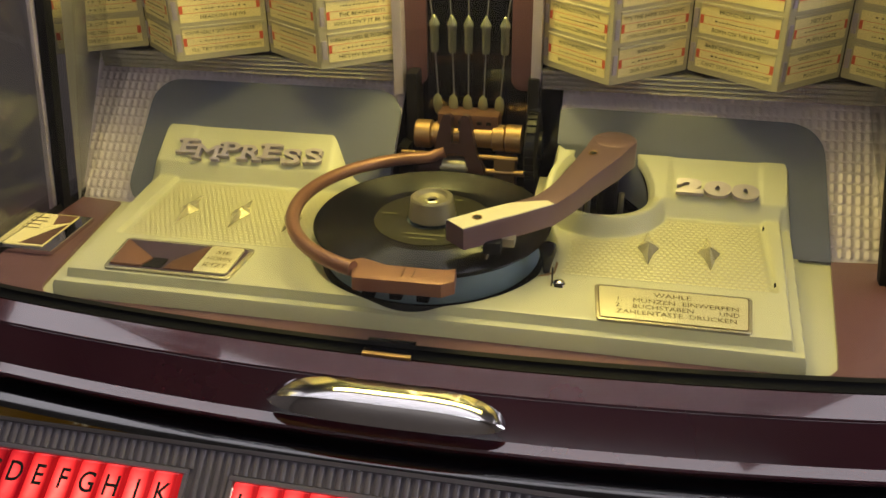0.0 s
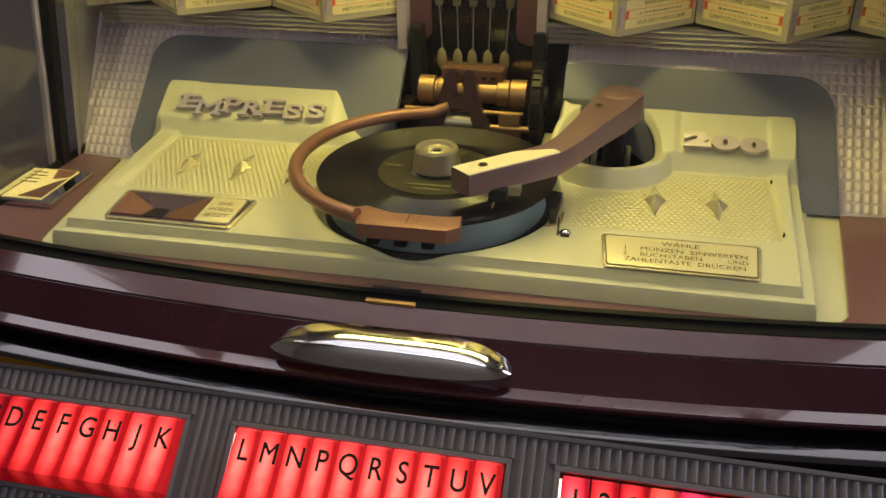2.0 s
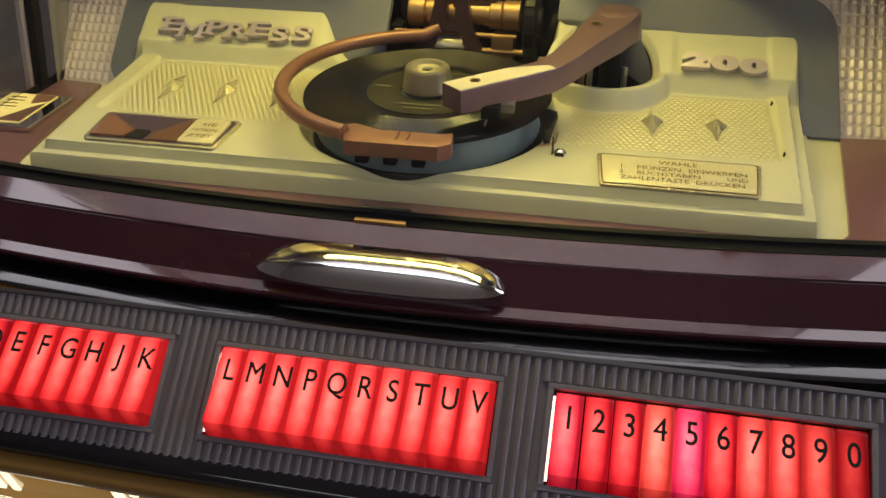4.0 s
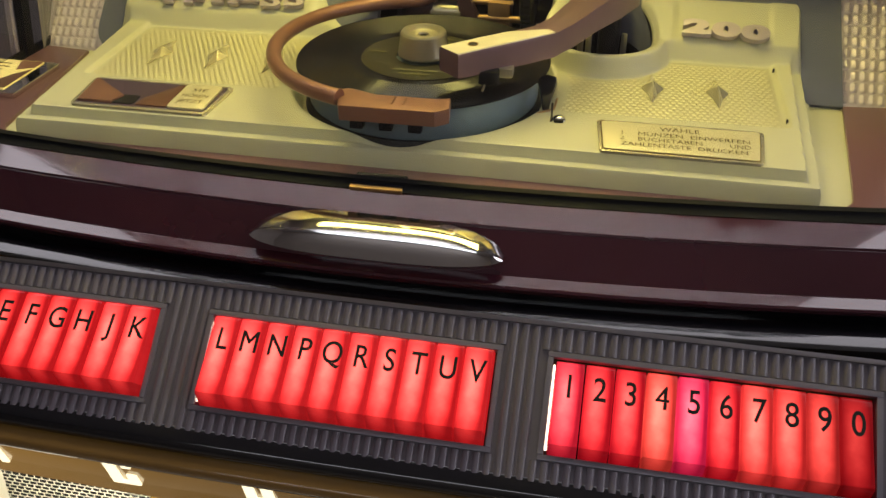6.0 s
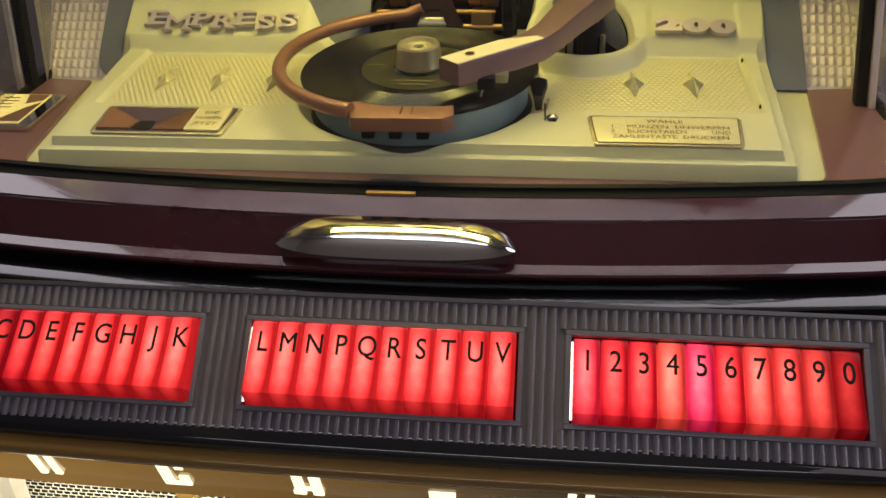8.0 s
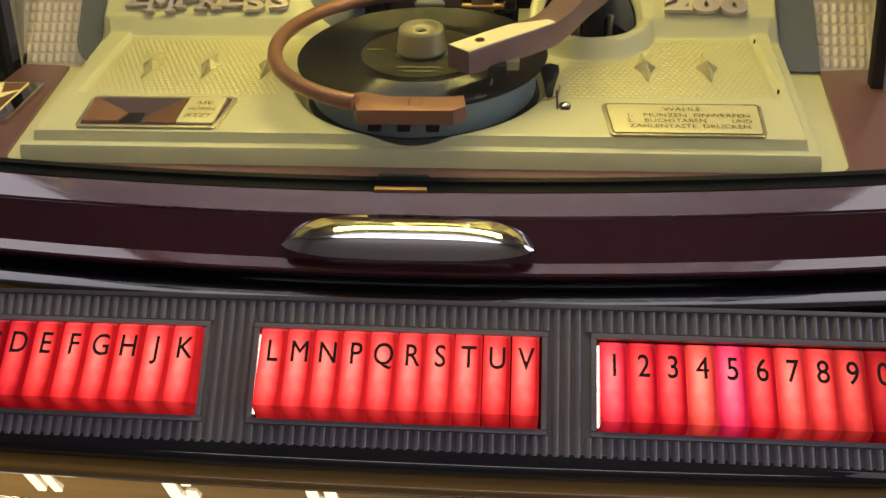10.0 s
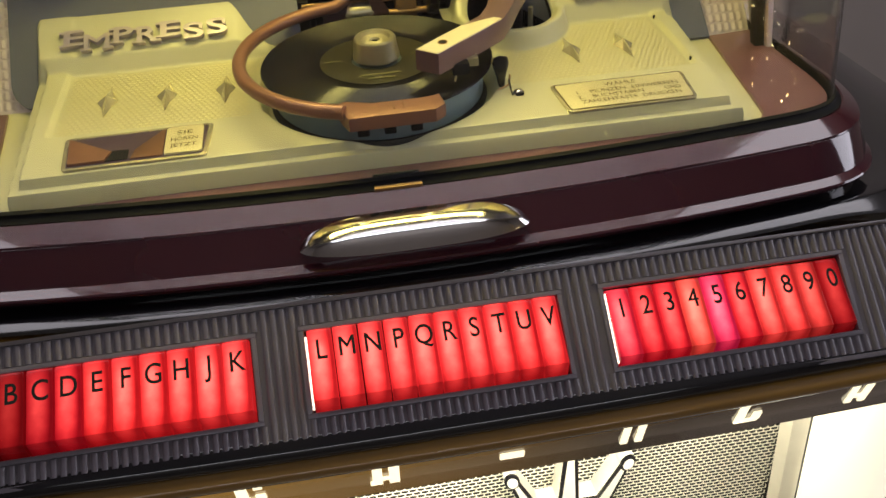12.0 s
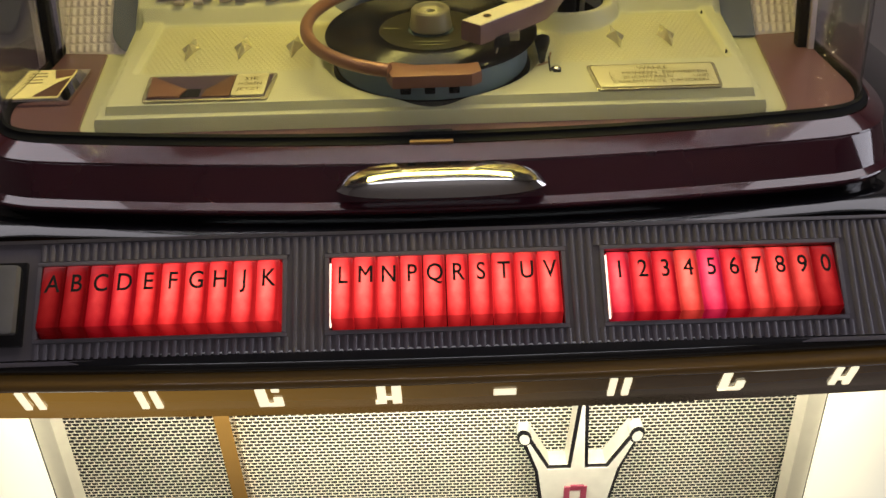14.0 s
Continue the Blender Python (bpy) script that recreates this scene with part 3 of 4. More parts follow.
ext = bmesh.ops.extrude_face_region(bm, geom=bm.faces[:])
bmesh.ops.translate(bm, verts=[g for g in ext["geom"] if isinstance(g, bmesh.types.BMVert)], vec=PANEL.to_3x3() @ Vector((0, 0, -0.004)))
part("panel_plate", bm, GREYRIB, panel)
bm = box(bmesh.new(), (-0.385, V1 - 0.0005, -0.001), (0.385, V1 + 0.0022, 0.0022), 0.0006, PANEL)
part("top_edge", bm, CHROME, panel, "thin chrome top edge")
bm = box(bmesh.new(), (-0.385, V0 - 0.0025, -0.003), (0.385, V0 + 0.0005, 0.0012), 0.0006, PANEL)
part("bottom_edge", bm, GREYRIB, panel)
part("lamp_well", box(bmesh.new(), (-0.30, KV0 - 0.006, -0.014), (0.29, KV1 + 0.006, -0.010), 0, PANEL), DARK, panel)
for b, letters in BANKS:
    bm = bmesh.new()
    w = PITCH * 5 * WIDEN[letters[0]]
    for lo, hi in (((b - w - 0.0042, KV1, 0), (b + w + 0.0042, KV1 + 0.0028, 0.0022)), ((b - w - 0.0042, KV0 - 0.0028, 0), (b + w + 0.0042, KV0, 0.0016)),
                   ((b - w - 0.0042, KV0, 0), (b - w - 0.0012, KV1, 0.0020)), ((b + w + 0.0012, KV0, 0), (b + w + 0.0042, KV1, 0.0020))):
        box(bm, lo, hi, 0.0005, PANEL)
    # an added glowing rod gives the light that leaks past the keys
    if letters != "ABCDEFGHJK":
        part("lamp_tube", tube(bmesh.new(), [PANEL @ Vector((b - w - 0.0004, v, 0.0008)) for v in (KV0 + 0.002, KV1 - 0.004)], 0.0006, 8), LEAKGLOW, panel, "added glowing rod for the light leaking beside the keys")
    part("bank_frame", bm, BANKGREY, panel, "raised grey frame round a row of keys")


def rib_mesh(v0, v1):
    bm = bmesh.new()
    sec = [(-0.0021, 0), (-0.0016, 0.0011), (0, 0.0017), (0.0016, 0.0011), (0.0021, 0)]
    a, b = [bm.verts.new((x, v0, z)) for x, z in sec], [bm.verts.new((x, v1, z)) for x, z in sec]
    for k in range(4):
        bm.faces.new((a[k], a[k + 1], b[k + 1], b[k]))
    bm.faces.new(a), bm.faces.new(list(reversed(b)))
    return finish(bm, "rib", GREYRIB, 60)


RIB_TOP, RIB_LOW, RIB_LONG = rib_mesh(KV1 + 0.0035, V1 - 0.001), rib_mesh(V0 + 0.0015, KV0 - 0.0035), rib_mesh(V0 + 0.0015, V1 - 0.001)
for k in range(-64, 65):
    x = k * 0.00575
    inside = any(abs(x - b) < PITCH * 5 * WIDEN[t[0]] + 0.006 for b, t in BANKS)
    fan = radians(-min(max(0.0, abs(x) - 0.285), 0.08) * 330 * (1 if x > 0 else -1))
    at = PANEL @ Matrix.Translation((x, 0, 0)) @ Matrix.Rotation(-fan, 4, "Z")
    for me in (RIB_TOP, RIB_LOW) if inside else (RIB_LONG,):
        if x < -0.272 and x > -0.306 and me is RIB_LONG:
            continue
        piece("rib", me, panel, at)

# bright lever at the end of the panel
lever = thing("selector_lever", PANEL @ Vector((-0.290, -0.026, 0)), "polished silver bar button in a black surround", "button")
part("surround", box(bmesh.new(), (-0.3015, -0.054, -0.001), (-0.2795, 0.004, 0.004), 0.0015, PANEL), BLACK, lever, "black surround")
bm = slab(bmesh.new(), rounded(-0.2975, -0.046, -0.2832, 0.001, 0.002, 3), 0.002, 0.010, PANEL, bevel=0.0012)
part("bar", bm, STRIPGREY, lever, "polished silver bar")

# one key: sloping top, dropped front, soft edges
bm = bmesh.new()
w = PITCH / 2 - 0.00045
FOLD, FOLDZ = -0.0420, 0.0092
sec = [(KV1 - 0.0003, -0.008), (KV1 - 0.0006, 0.0030), (KV1 - 0.0022, 0.0040), (-0.026, 0.0066), (FOLD, FOLDZ), (FOLD - 0.0016, FOLDZ - 0.0008), (KV0 + 0.0004, -0.001), (KV0 + 0.0004, -0.008)]
cv = -0.0240
ra = [[bm.verts.new((x, v - cv, z)) for v, z in sec] for x in (-w, w)]
for k in range(len(sec)):
    bm.faces.new((ra[0][k], ra[0][(k + 1) % len(sec)], ra[1][(k + 1) % len(sec)], ra[1][k]))
bm.faces.new(ra[0]), bm.faces.new(list(reversed(ra[1])))
bmesh.ops.recalc_face_normals(bm, faces=bm.faces)
edges = [e for e in bm.edges if abs(e.verts[0].co.x - e.verts[1].co.x) < 1e-6 and min(e.verts[0].co.z, e.verts[1].co.z) > -0.002]
bmesh.ops.bevel(bm, geom=edges, offset=0.0009, segments=2, profile=0.6, affect="EDGES")
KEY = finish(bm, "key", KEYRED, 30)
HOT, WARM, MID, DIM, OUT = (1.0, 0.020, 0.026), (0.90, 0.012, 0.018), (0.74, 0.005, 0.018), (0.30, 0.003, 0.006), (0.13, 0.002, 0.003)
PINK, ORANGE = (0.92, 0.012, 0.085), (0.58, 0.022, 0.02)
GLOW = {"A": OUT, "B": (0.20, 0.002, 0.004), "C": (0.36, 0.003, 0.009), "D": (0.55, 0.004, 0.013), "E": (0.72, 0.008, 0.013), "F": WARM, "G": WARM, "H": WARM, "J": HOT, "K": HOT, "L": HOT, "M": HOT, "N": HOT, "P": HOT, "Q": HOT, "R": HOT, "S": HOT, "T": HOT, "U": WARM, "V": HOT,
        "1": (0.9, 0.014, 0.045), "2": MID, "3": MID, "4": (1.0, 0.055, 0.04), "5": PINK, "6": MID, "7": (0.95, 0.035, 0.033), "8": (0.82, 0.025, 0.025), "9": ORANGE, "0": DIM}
for b, letters in BANKS:
    bank = thing("key_bank", PANEL @ Vector((b, cv, 0)), f"row of ten red lit selection keys {letters[0]} to {letters[-1]}", "keys", "rows of selection keys")
    for k, ch in enumerate(letters):
        x = b + (k - 4.5) * PITCH * WIDEN[letters[0]]
        rise = 0.0004 * ((k * 7 + len(letters[0])) % 3 - 1) - (0.0030 if letters[0] == "1" else 0.0)
        at = PANEL @ Matrix.Translation((x, cv - (0.0012 if letters[0] == "1" else 0.0), rise)) @ Matrix.Diagonal((WIDEN[letters[0]], 1, 1, 1))
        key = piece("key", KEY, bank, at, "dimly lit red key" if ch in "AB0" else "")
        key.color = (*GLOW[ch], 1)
        run = KV1 - 0.0022 - FOLD
        lift = 0.0040 + (FOLDZ - 0.0040) * (KV1 - 0.0022 + 0.0128) / run + 0.0003
        words("letter", ch, 0.0176, INK, key, Matrix.Translation((0.0004, -0.0128 - cv, lift)) @ Matrix.Rotation(-math.atan2(FOLDZ - 0.0040, run), 4, "X"), 0.0, 1.0, 0.00020)


# ---- record player deck ----
deck = thing("player_deck", (0, 0, 0.937), "cream enamelled record player deck with moulded panels", "record player")
part("flange", slab(bmesh.new(), [(-0.268, -0.0965), (0.268, -0.0965), (0.277, -0.08), (0.298, 0.066), (-0.298, 0.066), (-0.277, -0.08)], 0.932, 0.9425), CREAM, deck)


def height(x, y):
    """The moulded top of the deck."""
    half = np.where(x < 0, 0.2585, 0.2545) + 0.06 * (y + 0.0985)
    d = np.minimum(y + 0.0985, half - np.abs(x))
    z = 0.9415 + 0.0150 * smooth(0, 0.0026, d) + 0.0070 * smooth(0.0088, 0.0114, d)
    z = z + 0.030 * np.maximum(y + 0.086, 0)
    main = z.copy()
    # recessed bays for the mesh
    for x0, x1, y0, y1 in ((-0.240, -0.070, -0.033, 0.067), (0.088, 0.241, -0.033, 0.067)):
        bay = smooth(x0 - 0.0025, x0 + 0.0025, x) * (1 - smooth(x1 - 0.0025, x1 + 0.0025, x)) * smooth(y0 - 0.0025, y0 + 0.0025, y) * (1 - smooth(y1 - 0.0025, y1 + 0.0025, y))
        z = z - 0.0028 * bay
    # sloping name panels at the back
    wing = np.maximum(1 - smooth(-0.112, -0.072, x), smooth(0.132, 0.148, x))
    rise = smooth(0.066, 0.074, y)
    slope = 0.9750 + (y - 0.066) * 0.60
    inset = np.maximum(smooth(-0.238, -0.232, x) * (1 - smooth(-0.114, -0.104, x)), smooth(0.168, 0.174, x) * (1 - smooth(0.236, 0.242, x))) * smooth(0.069, 0.073, y) * (1 - smooth(0.098, 0.110, y))
    slope = slope - 0.0012 * inset
    e, f = half - np.abs(x), 0.1185 - y
    near = np.where((e < 0.018) & (f < 0.018), 0.018 - np.hypot(0.018 - e, 0.018 - f), np.minimum(e, f))
    side = smooth(0, 0.008, near)
    z = z * (1 - rise * wing) + rise * wing * (main + (slope - main) * side)
    # collar round the tonearm's opening
    r = np.hypot(x - 0.120, (y - 0.075))
    block = smooth(0.074, 0.082, x) * (1 - smooth(0.160, 0.172, x)) * smooth(0.066, 0.078, y)
    collar = np.maximum((1 - smooth(0.0440, 0.0505, r)) * smooth(0.056, 0.078, x), block) * smooth(0, 0.007, 0.1185 - y)
    z = z * (1 - collar) + collar * (np.maximum(0.9790, 0.9750 + (y - 0.066) * 0.60) - 0.0025 * (1 - smooth(0.036, 0.041, r)))
    # well of the turntable
    r = np.hypot(x, y)
    well = 1 - smooth(0.084, 0.093, r)
    return z - well * (z - 0.9505) * smooth(-0.0985, -0.086, y)


NX, NY = 520, 232
gx, gy = np.linspace(-0.2725, 0.2685, NX), np.linspace(-0.0995, 0.132, NY)
X, Y = np.meshgrid(gx, gy, indexing="ij")
R = np.hypot(X - 0.120, Y - 0.075)
near = (R > 0.0352) & (R < 0.0372)
X, Y = np.where(near, 0.120 + (X - 0.120) * 0.0363 / R, X), np.where(near, 0.075 + (Y - 0.075) * 0.0363 / R, Y)
Z = height(X, Y)
keep = ~((R <= 0.0352) | ((Y > 0.052) & (X > -0.062) & (X < 0.066)) | (Y > 0.1178) | (np.hypot(X, Y) < 0.078))
ids = -np.ones((NX, NY), int)
ids[keep] = np.arange(keep.sum())
verts = np.stack([X[keep], Y[keep], Z[keep]], -1).tolist()
faces = [(int(ids[i, j]), int(ids[i + 1, j]), int(ids[i + 1, j + 1]), int(ids[i, j + 1])) for i in range(NX - 1) for j in range(NY - 1) if keep[i : i + 2, j : j + 2].all()]
me = bpy.data.meshes.new("cover")
me.from_pydata(verts, [], faces)
me.materials.append(CREAM)
me.polygons.foreach_set("use_smooth", [True] * len(me.polygons))
me.set_sharp_from_angle(angle=radians(42))
part("cover", me, None, deck, "moulded cream cover")
rim = [(0.120 + 0.0364 * math.cos(a), 0.075 + 0.0364 * math.sin(a)) for a in (2 * math.pi * k / 72 for k in range(73))]
rim = [(x, y, float(height(np.array(x), np.array(y)))) for x, y in rim]
bm = strip(bmesh.new(), [[(x, y, z + 0.0002), (0.120 + (x - 0.120) * 0.97, 0.075 + (y - 0.075) * 0.97, z - 0.0016)] for x, y, z in rim])
part("opening_lip", bm, CREAM, deck)
# shaft and floor are coloured black for the shade inside the opening
bm = strip(bmesh.new(), [[(0.120 + (x - 0.120) * 0.972, 0.075 + (y - 0.075) * 0.972, z - 0.0012), (0.120 + (x - 0.120) * 0.972, 0.075 + (y - 0.075) * 0.972, 0.950)] for x, y, z in rim])
part("opening_shaft", bm, RUBBER, deck, "shaft under the tonearm, its shade painted black")
part("opening_floor", lathe(bmesh.new(), [(0.0, 0.951), (0.037, 0.951), (0.037, 0.949), (0.0, 0.949)], Matrix.Translation((0.120, 0.075, 0)), 32), DARK, deck)

# flange rising on the sloping back, one half each side of the carriage
left = rounded(-0.288, -0.002, -0.055, 0.119, 0.024, 6)
left = [(x * (1 - 0.10 * max(0.0, s)) if x < -0.2 else x, s) for x, s in left]
corner = [(0.265 + 0.027 * math.cos(radians(a)), 0.083 + 0.027 * math.sin(radians(a))) for a in range(0, 91, 15)]
ring = [(0.080, 0.080), (0.172, 0.078), (0.174, 0.010), (0.200, -0.002), (0.292, -0.002), (0.292, 0.040)] + corner + [(0.200, 0.1110), (0.094, 0.1125), (0.080, 0.110)]
ring = [(x * (1 - 0.22 * max(0.0, s)) if x > 0.24 else x, s) for x, s in ring]
# the flange's shade is put into its blue-grey colour
for o in (left, ring):
    bm = slab(bmesh.new(), o, -0.0015, 0.0025, LEAN)
    bmesh.ops.triangulate(bm, faces=[f for f in bm.faces if len(f.verts) > 4])
    part("back_flange", bm, FLANGESHADE, deck, "back flange with round corners, shade painted in as blue-grey", 30)

# woven mesh in the bays
for x0, x1, y0, y1 in ((-0.2375, -0.075, -0.0305, 0.0645), (0.0905, 0.2385, -0.0305, 0.0645)):
    vs, fs, gv, gf = [], [], [], []
    px, py = 0.0043, 0.0040
    for j in range(int((y1 - y0) / py)):
        for i in range(int((x1 - x0) / px)):
            cx, cy = x0 + (i + 0.5 + 0.25 * (-1) ** j) * px, y0 + (j + 0.5) * py
            if math.hypot(cx, cy) < 0.101 or math.hypot(cx - 0.120, cy - 0.075) < 0.0520:
                continue
            base = 0.9635 + 0.030 * (cy + 0.086) - 0.0030
            k = len(vs)
            vs += [(cx - 0.0020, cy, base), (cx - 0.0011, cy - 0.0015, base), (cx + 0.0011, cy - 0.0015, base), (cx + 0.0020, cy, base), (cx + 0.0011, cy + 0.0015, base), (cx - 0.0011, cy + 0.0015, base), (cx - 0.0010, cy, base + 0.0006), (cx + 0.0010, cy, base + 0.0006)]
            gx0, gy0, n = cx + px / 2, cy, len(gv)
            gv += [(gx0 - 0.0010, gy0 - 0.0007, base + 0.0008), (gx0 + 0.0010, gy0 - 0.0007, base + 0.0008), (gx0 + 0.0010, gy0 + 0.0007, base + 0.0008), (gx0 - 0.0010, gy0 + 0.0007, base + 0.0008)]
            gf.append((n, n + 1, n + 2, n + 3))
            fs += [(k, k + 1, k + 6), (k + 1, k + 2, k + 7, k + 6), (k + 2, k + 3, k + 7), (k + 3, k + 4, k + 7), (k + 4, k + 5, k + 6, k + 7), (k + 5, k, k + 6)]
    me = bpy.data.meshes.new("woven_mesh")
    me.from_pydata(vs, [], fs)
    me.materials.append(MESHGOLD)
    tagged(part("woven_mesh", me, None, deck, "gilt woven mesh"), kind="stuff")
    me = bpy.data.meshes.new("mesh_gaps")
    me.from_pydata(gv, [], gf)
    me.materials.append(MESHGAP)
    tagged(part("mesh_gaps", me, None, deck, "dark gaps of the woven mesh"), kind="stuff")

# four-pointed star studs on the mesh
bm = bmesh.new()
ring = [bm.verts.new((x, y, 0)) for x, y in ((0.0080, 0), (0.0034, 0.0105), (0, 0.0265), (-0.0034, 0.0105), (-0.0080, 0), (-0.0034, -0.0105), (0, -0.0265), (0.0034, -0.0105))]
apex = bm.verts.new((0, 0, 0.0052))
for k in range(8):
    bm.faces.new((ring[k], ring[(k + 1) % 8], apex))
bm.faces.new(list(reversed(ring)))
STAR = finish(bm, "star_stud", STARMETAL, 5)
for x in (-0.2047, -0.1605, -0.1165, 0.1570, 0.2000):
    piece("star_stud", STAR, deck, Matrix.Translation((x, 0.016, 0.9640)), "bright four-pointed star stud")

# raised metal letters
c = math.atan(0.58)
NAMEP = Matrix.Translation((0, 0.087, 0.9735 + 0.025 * 0.58 - 0.0026)) @ Matrix.Rotation(c, 4, "X")
SERIF = {"E": [(-0.68, -0.5, 0.0, -0.37), (-0.68, 0.37, 0.0, 0.5)], "M": [(-0.66, -0.5, -0.22, -0.37), (0.22, -0.5, 0.66, -0.37), (-0.66, 0.37, -0.30, 0.5), (0.30, 0.37, 0.66, 0.5)], "P": [(-0.68, -0.5, 0.05, -0.37), (-0.68, 0.37, 0.0, 0.5)],
         "R": [(-0.66, -0.5, -0.05, -0.37), (0.18, -0.5, 0.70, -0.37), (-0.66, 0.37, 0.0, 0.5)], "S": [(0.30, 0.12, 0.45, 0.5), (-0.45, -0.5, -0.30, -0.12)]}


def add_serifs(ob, ch, w, h):
    """Slab serifs on a raised letter."""
    bm = bmesh.new()
    bm.from_mesh(ob.data)
    for x0, y0, x1, y1 in SERIF[ch]:
        box(bm, (x0 * w, y0 * h, -0.0019), (x1 * w, y1 * h, 0.00202))
    bm.to_mesh(ob.data)
    bm.free()


for k, (ch, wd) in enumerate(zip("EMPRESS", (0.019, 0.024, 0.019, 0.021, 0.020, 0.020, 0.020))):
    x = -0.2345 + k * 0.0187 + (0.001 if k > 1 else 0)
    drop = (0.003, -0.002, 0.002, 0.000, 0.003, -0.001, 0.001)[k]
    name = words("name_letter", ch, 0.0205, PEWTER, deck, NAMEP @ Matrix.Translation((x, drop - 0.004, 0.0040)), 0.0040, wd * 0.80, 0.0004, "raised pewter letter")
    add_serifs(name, ch, wd * 0.80, 0.0143)
for k, ch in enumerate("200"):
    words("name_digit", ch, 0.0165, PEWTER, deck, NAMEP @ Matrix.Translation((0.1860 + k * 0.0205, -0.0065 - 0.0012 * k, 0.0048)), 0.0042, 0.0205, 0.0012, "raised pewter digit")

# plate with the coin instructions
TOPZ = 0.9635


def top_pose(x, y):
    return Matrix.Translation((x, y, TOPZ + 0.030 * (y + 0.086))) @ Matrix.Rotation(math.atan(0.030), 4, "X")


def taper(me_bm, m, hy, k):
    """Draws a plate together towards its lower edge."""
    inv = m.inverted()
    for v in me_bm.verts:
        p = inv @ v.co
        p.x *= 1 - k * (hy - p.y) / (2 * hy)
        v.co = m @ p
    return me_bm


def sign_plate(name, x0, y0, x1, y1, label):
    cx, cy = (x0 + x1) / 2, (y0 + y1) / 2
    hx, hy = (x1 - x0) / 2, (y1 - y0) / 2
    base = thing(name, (cx, cy, TOPZ), label, "sign")
    m = top_pose(cx, cy)
    part("bezel", taper(slab(bmesh.new(), rounded(-hx, -hy, hx, hy, 0.0035), 0.0, 0.0018, m, 0.0006), m, hy, 0.07), STARMETAL, base, "bright bevelled edge")
    return base, m, hx, hy


wahl, m, hx, hy = sign_plate("instruction_plate", 0.1220, -0.0880, 0.2240, -0.0465, "gilt plate with engraved coin instructions")
part("groove", taper(slab(bmesh.new(), rounded(-hx + 0.0021, -hy + 0.0021, hx - 0.0021, hy - 0.0021, 0.0022), 0.0012, 0.0021, m), m, hy, 0.07), GOLDINK, wahl, "dark groove")
part("plate", taper(slab(bmesh.new(), rounded(-hx + 0.0028, -hy + 0.0028, hx - 0.0028, hy - 0.0028, 0.002), 0.0015, 0.0024, m, 0.0003), m, hy, 0.07), GOLDPLATE, wahl, "gilt plate")
for text, x, y, wd in (("WÄHLE", 0.000, 0.0115, 0.024), ("1.", -0.034, 0.0035, 0.003), ("MÜNZEN  EINWERFEN", 0.008, 0.0035, 0.066), ("2.", -0.034, -0.0035, 0.004), ("BUCHSTABEN", -0.006, -0.0035, 0.038), ("UND", 0.035, -0.0035, 0.012), ("ZAHLENTASTE  DRÜCKEN", 0.002, -0.0105, 0.074)):
    words("engraving", text, 0.0068 if "W" != text[0] else 0.0072, GOLDINK, wahl, m @ Matrix.Translation((x, y, 0.00262)), 0, wd)

sieh, m, hx, hy = sign_plate("now_playing_plate", -0.2250, -0.0858, -0.1225, -0.0430, "copper framed plate with a recessed window")
part("recess", taper(slab(bmesh.new(), rounded(-hx + 0.003, -hy + 0.003, hx - 0.003, hy - 0.003, 0.0015), 0.0012, 0.0021, m), m, hy, 0.07), PURPLE, sieh, "dark purple recess")
bm = bmesh.new()
slab(bm, [(-hx + 0.0075, -hy + 0.0045), (-hx + 0.004, hy - 0.0045), (-0.016, -0.006), (-0.020, -hy + 0.0045)], 0.0015, 0.0040, m, 0.0008)
part("copper_wing", bm, COPPER, sieh, "copper painted wing")
part("copper_wing", slab(bmesh.new(), [(-0.003, -hy + 0.0045), (-0.001, -0.006), (0.016, hy - 0.0045), (0.0185, hy - 0.0045), (0.0185, -hy + 0.0045)], 0.0015, 0.0030, m, 0.0006), BRONZE, sieh)
part("dark_slot", slab(bmesh.new(), rounded(-0.021, -hy + 0.005, -0.005, -0.004, 0.001), 0.0018, 0.0027, m), INK, sieh)
part("plate", slab(bmesh.new(), rounded(0.0195, -hy + 0.0040, hx - 0.0065, hy - 0.0040, 0.002), 0.0015, 0.0036, m, 0.0004), GOLDPLATE, sieh, "gilt plate")
for text, y in (("SIE", 0.0085), ("HÖREN", 0.0), ("JETZT", -0.0085)):
    words("engraving", text, 0.0066, GOLDINK, sieh, m @ Matrix.Translation((0.0322, y, 0.00385)), 0, 0.011 if text == "SIE" else 0.018)

# card holder on the shelf
card = thing("card_holder", (-0.32, -0.016, WOODZ), "printed card under glass in a bright metal holder", "card")
part("tray", box(bmesh.new(), (-0.348, -0.046, WOODZ + 0.0002), (-0.293, 0.014, WOODZ + 0.0045), 0.001), CHROME, card, "bright metal tray")
part("card_sheet", slab(bmesh.new(), [(-0.346, -0.041), (-0.304, -0.041), (-0.304, 0.012), (-0.346, 0.012)], WOODZ + 0.004, WOODZ + 0.0052), PAPER, card, "cream printed card")
part("card_picture", slab(bmesh.new(), [(-0.325, -0.039), (-0.3045, -0.039), (-0.3045, -0.004), (-0.312, -0.014)], WOODZ + 0.0050, WOODZ + 0.0056), BRONZE, card, "brown picture area")
part("card_picture", slab(bmesh.new(), [(-0.3165, -0.006), (-0.3045, 0.000), (-0.3045, 0.0105), (-0.322, 0.0105)], WOODZ + 0.0050, WOODZ + 0.0056), COPPER, card)
for k in range(4):
    part("print_bar", box(bmesh.new(), (-0.341, 0.004 - k * 0.006, WOODZ + 0.0052), (-0.327 + 0.002 * (k % 2), 0.0052 - k * 0.006, WOODZ + 0.0055)), GOLDINK, card)

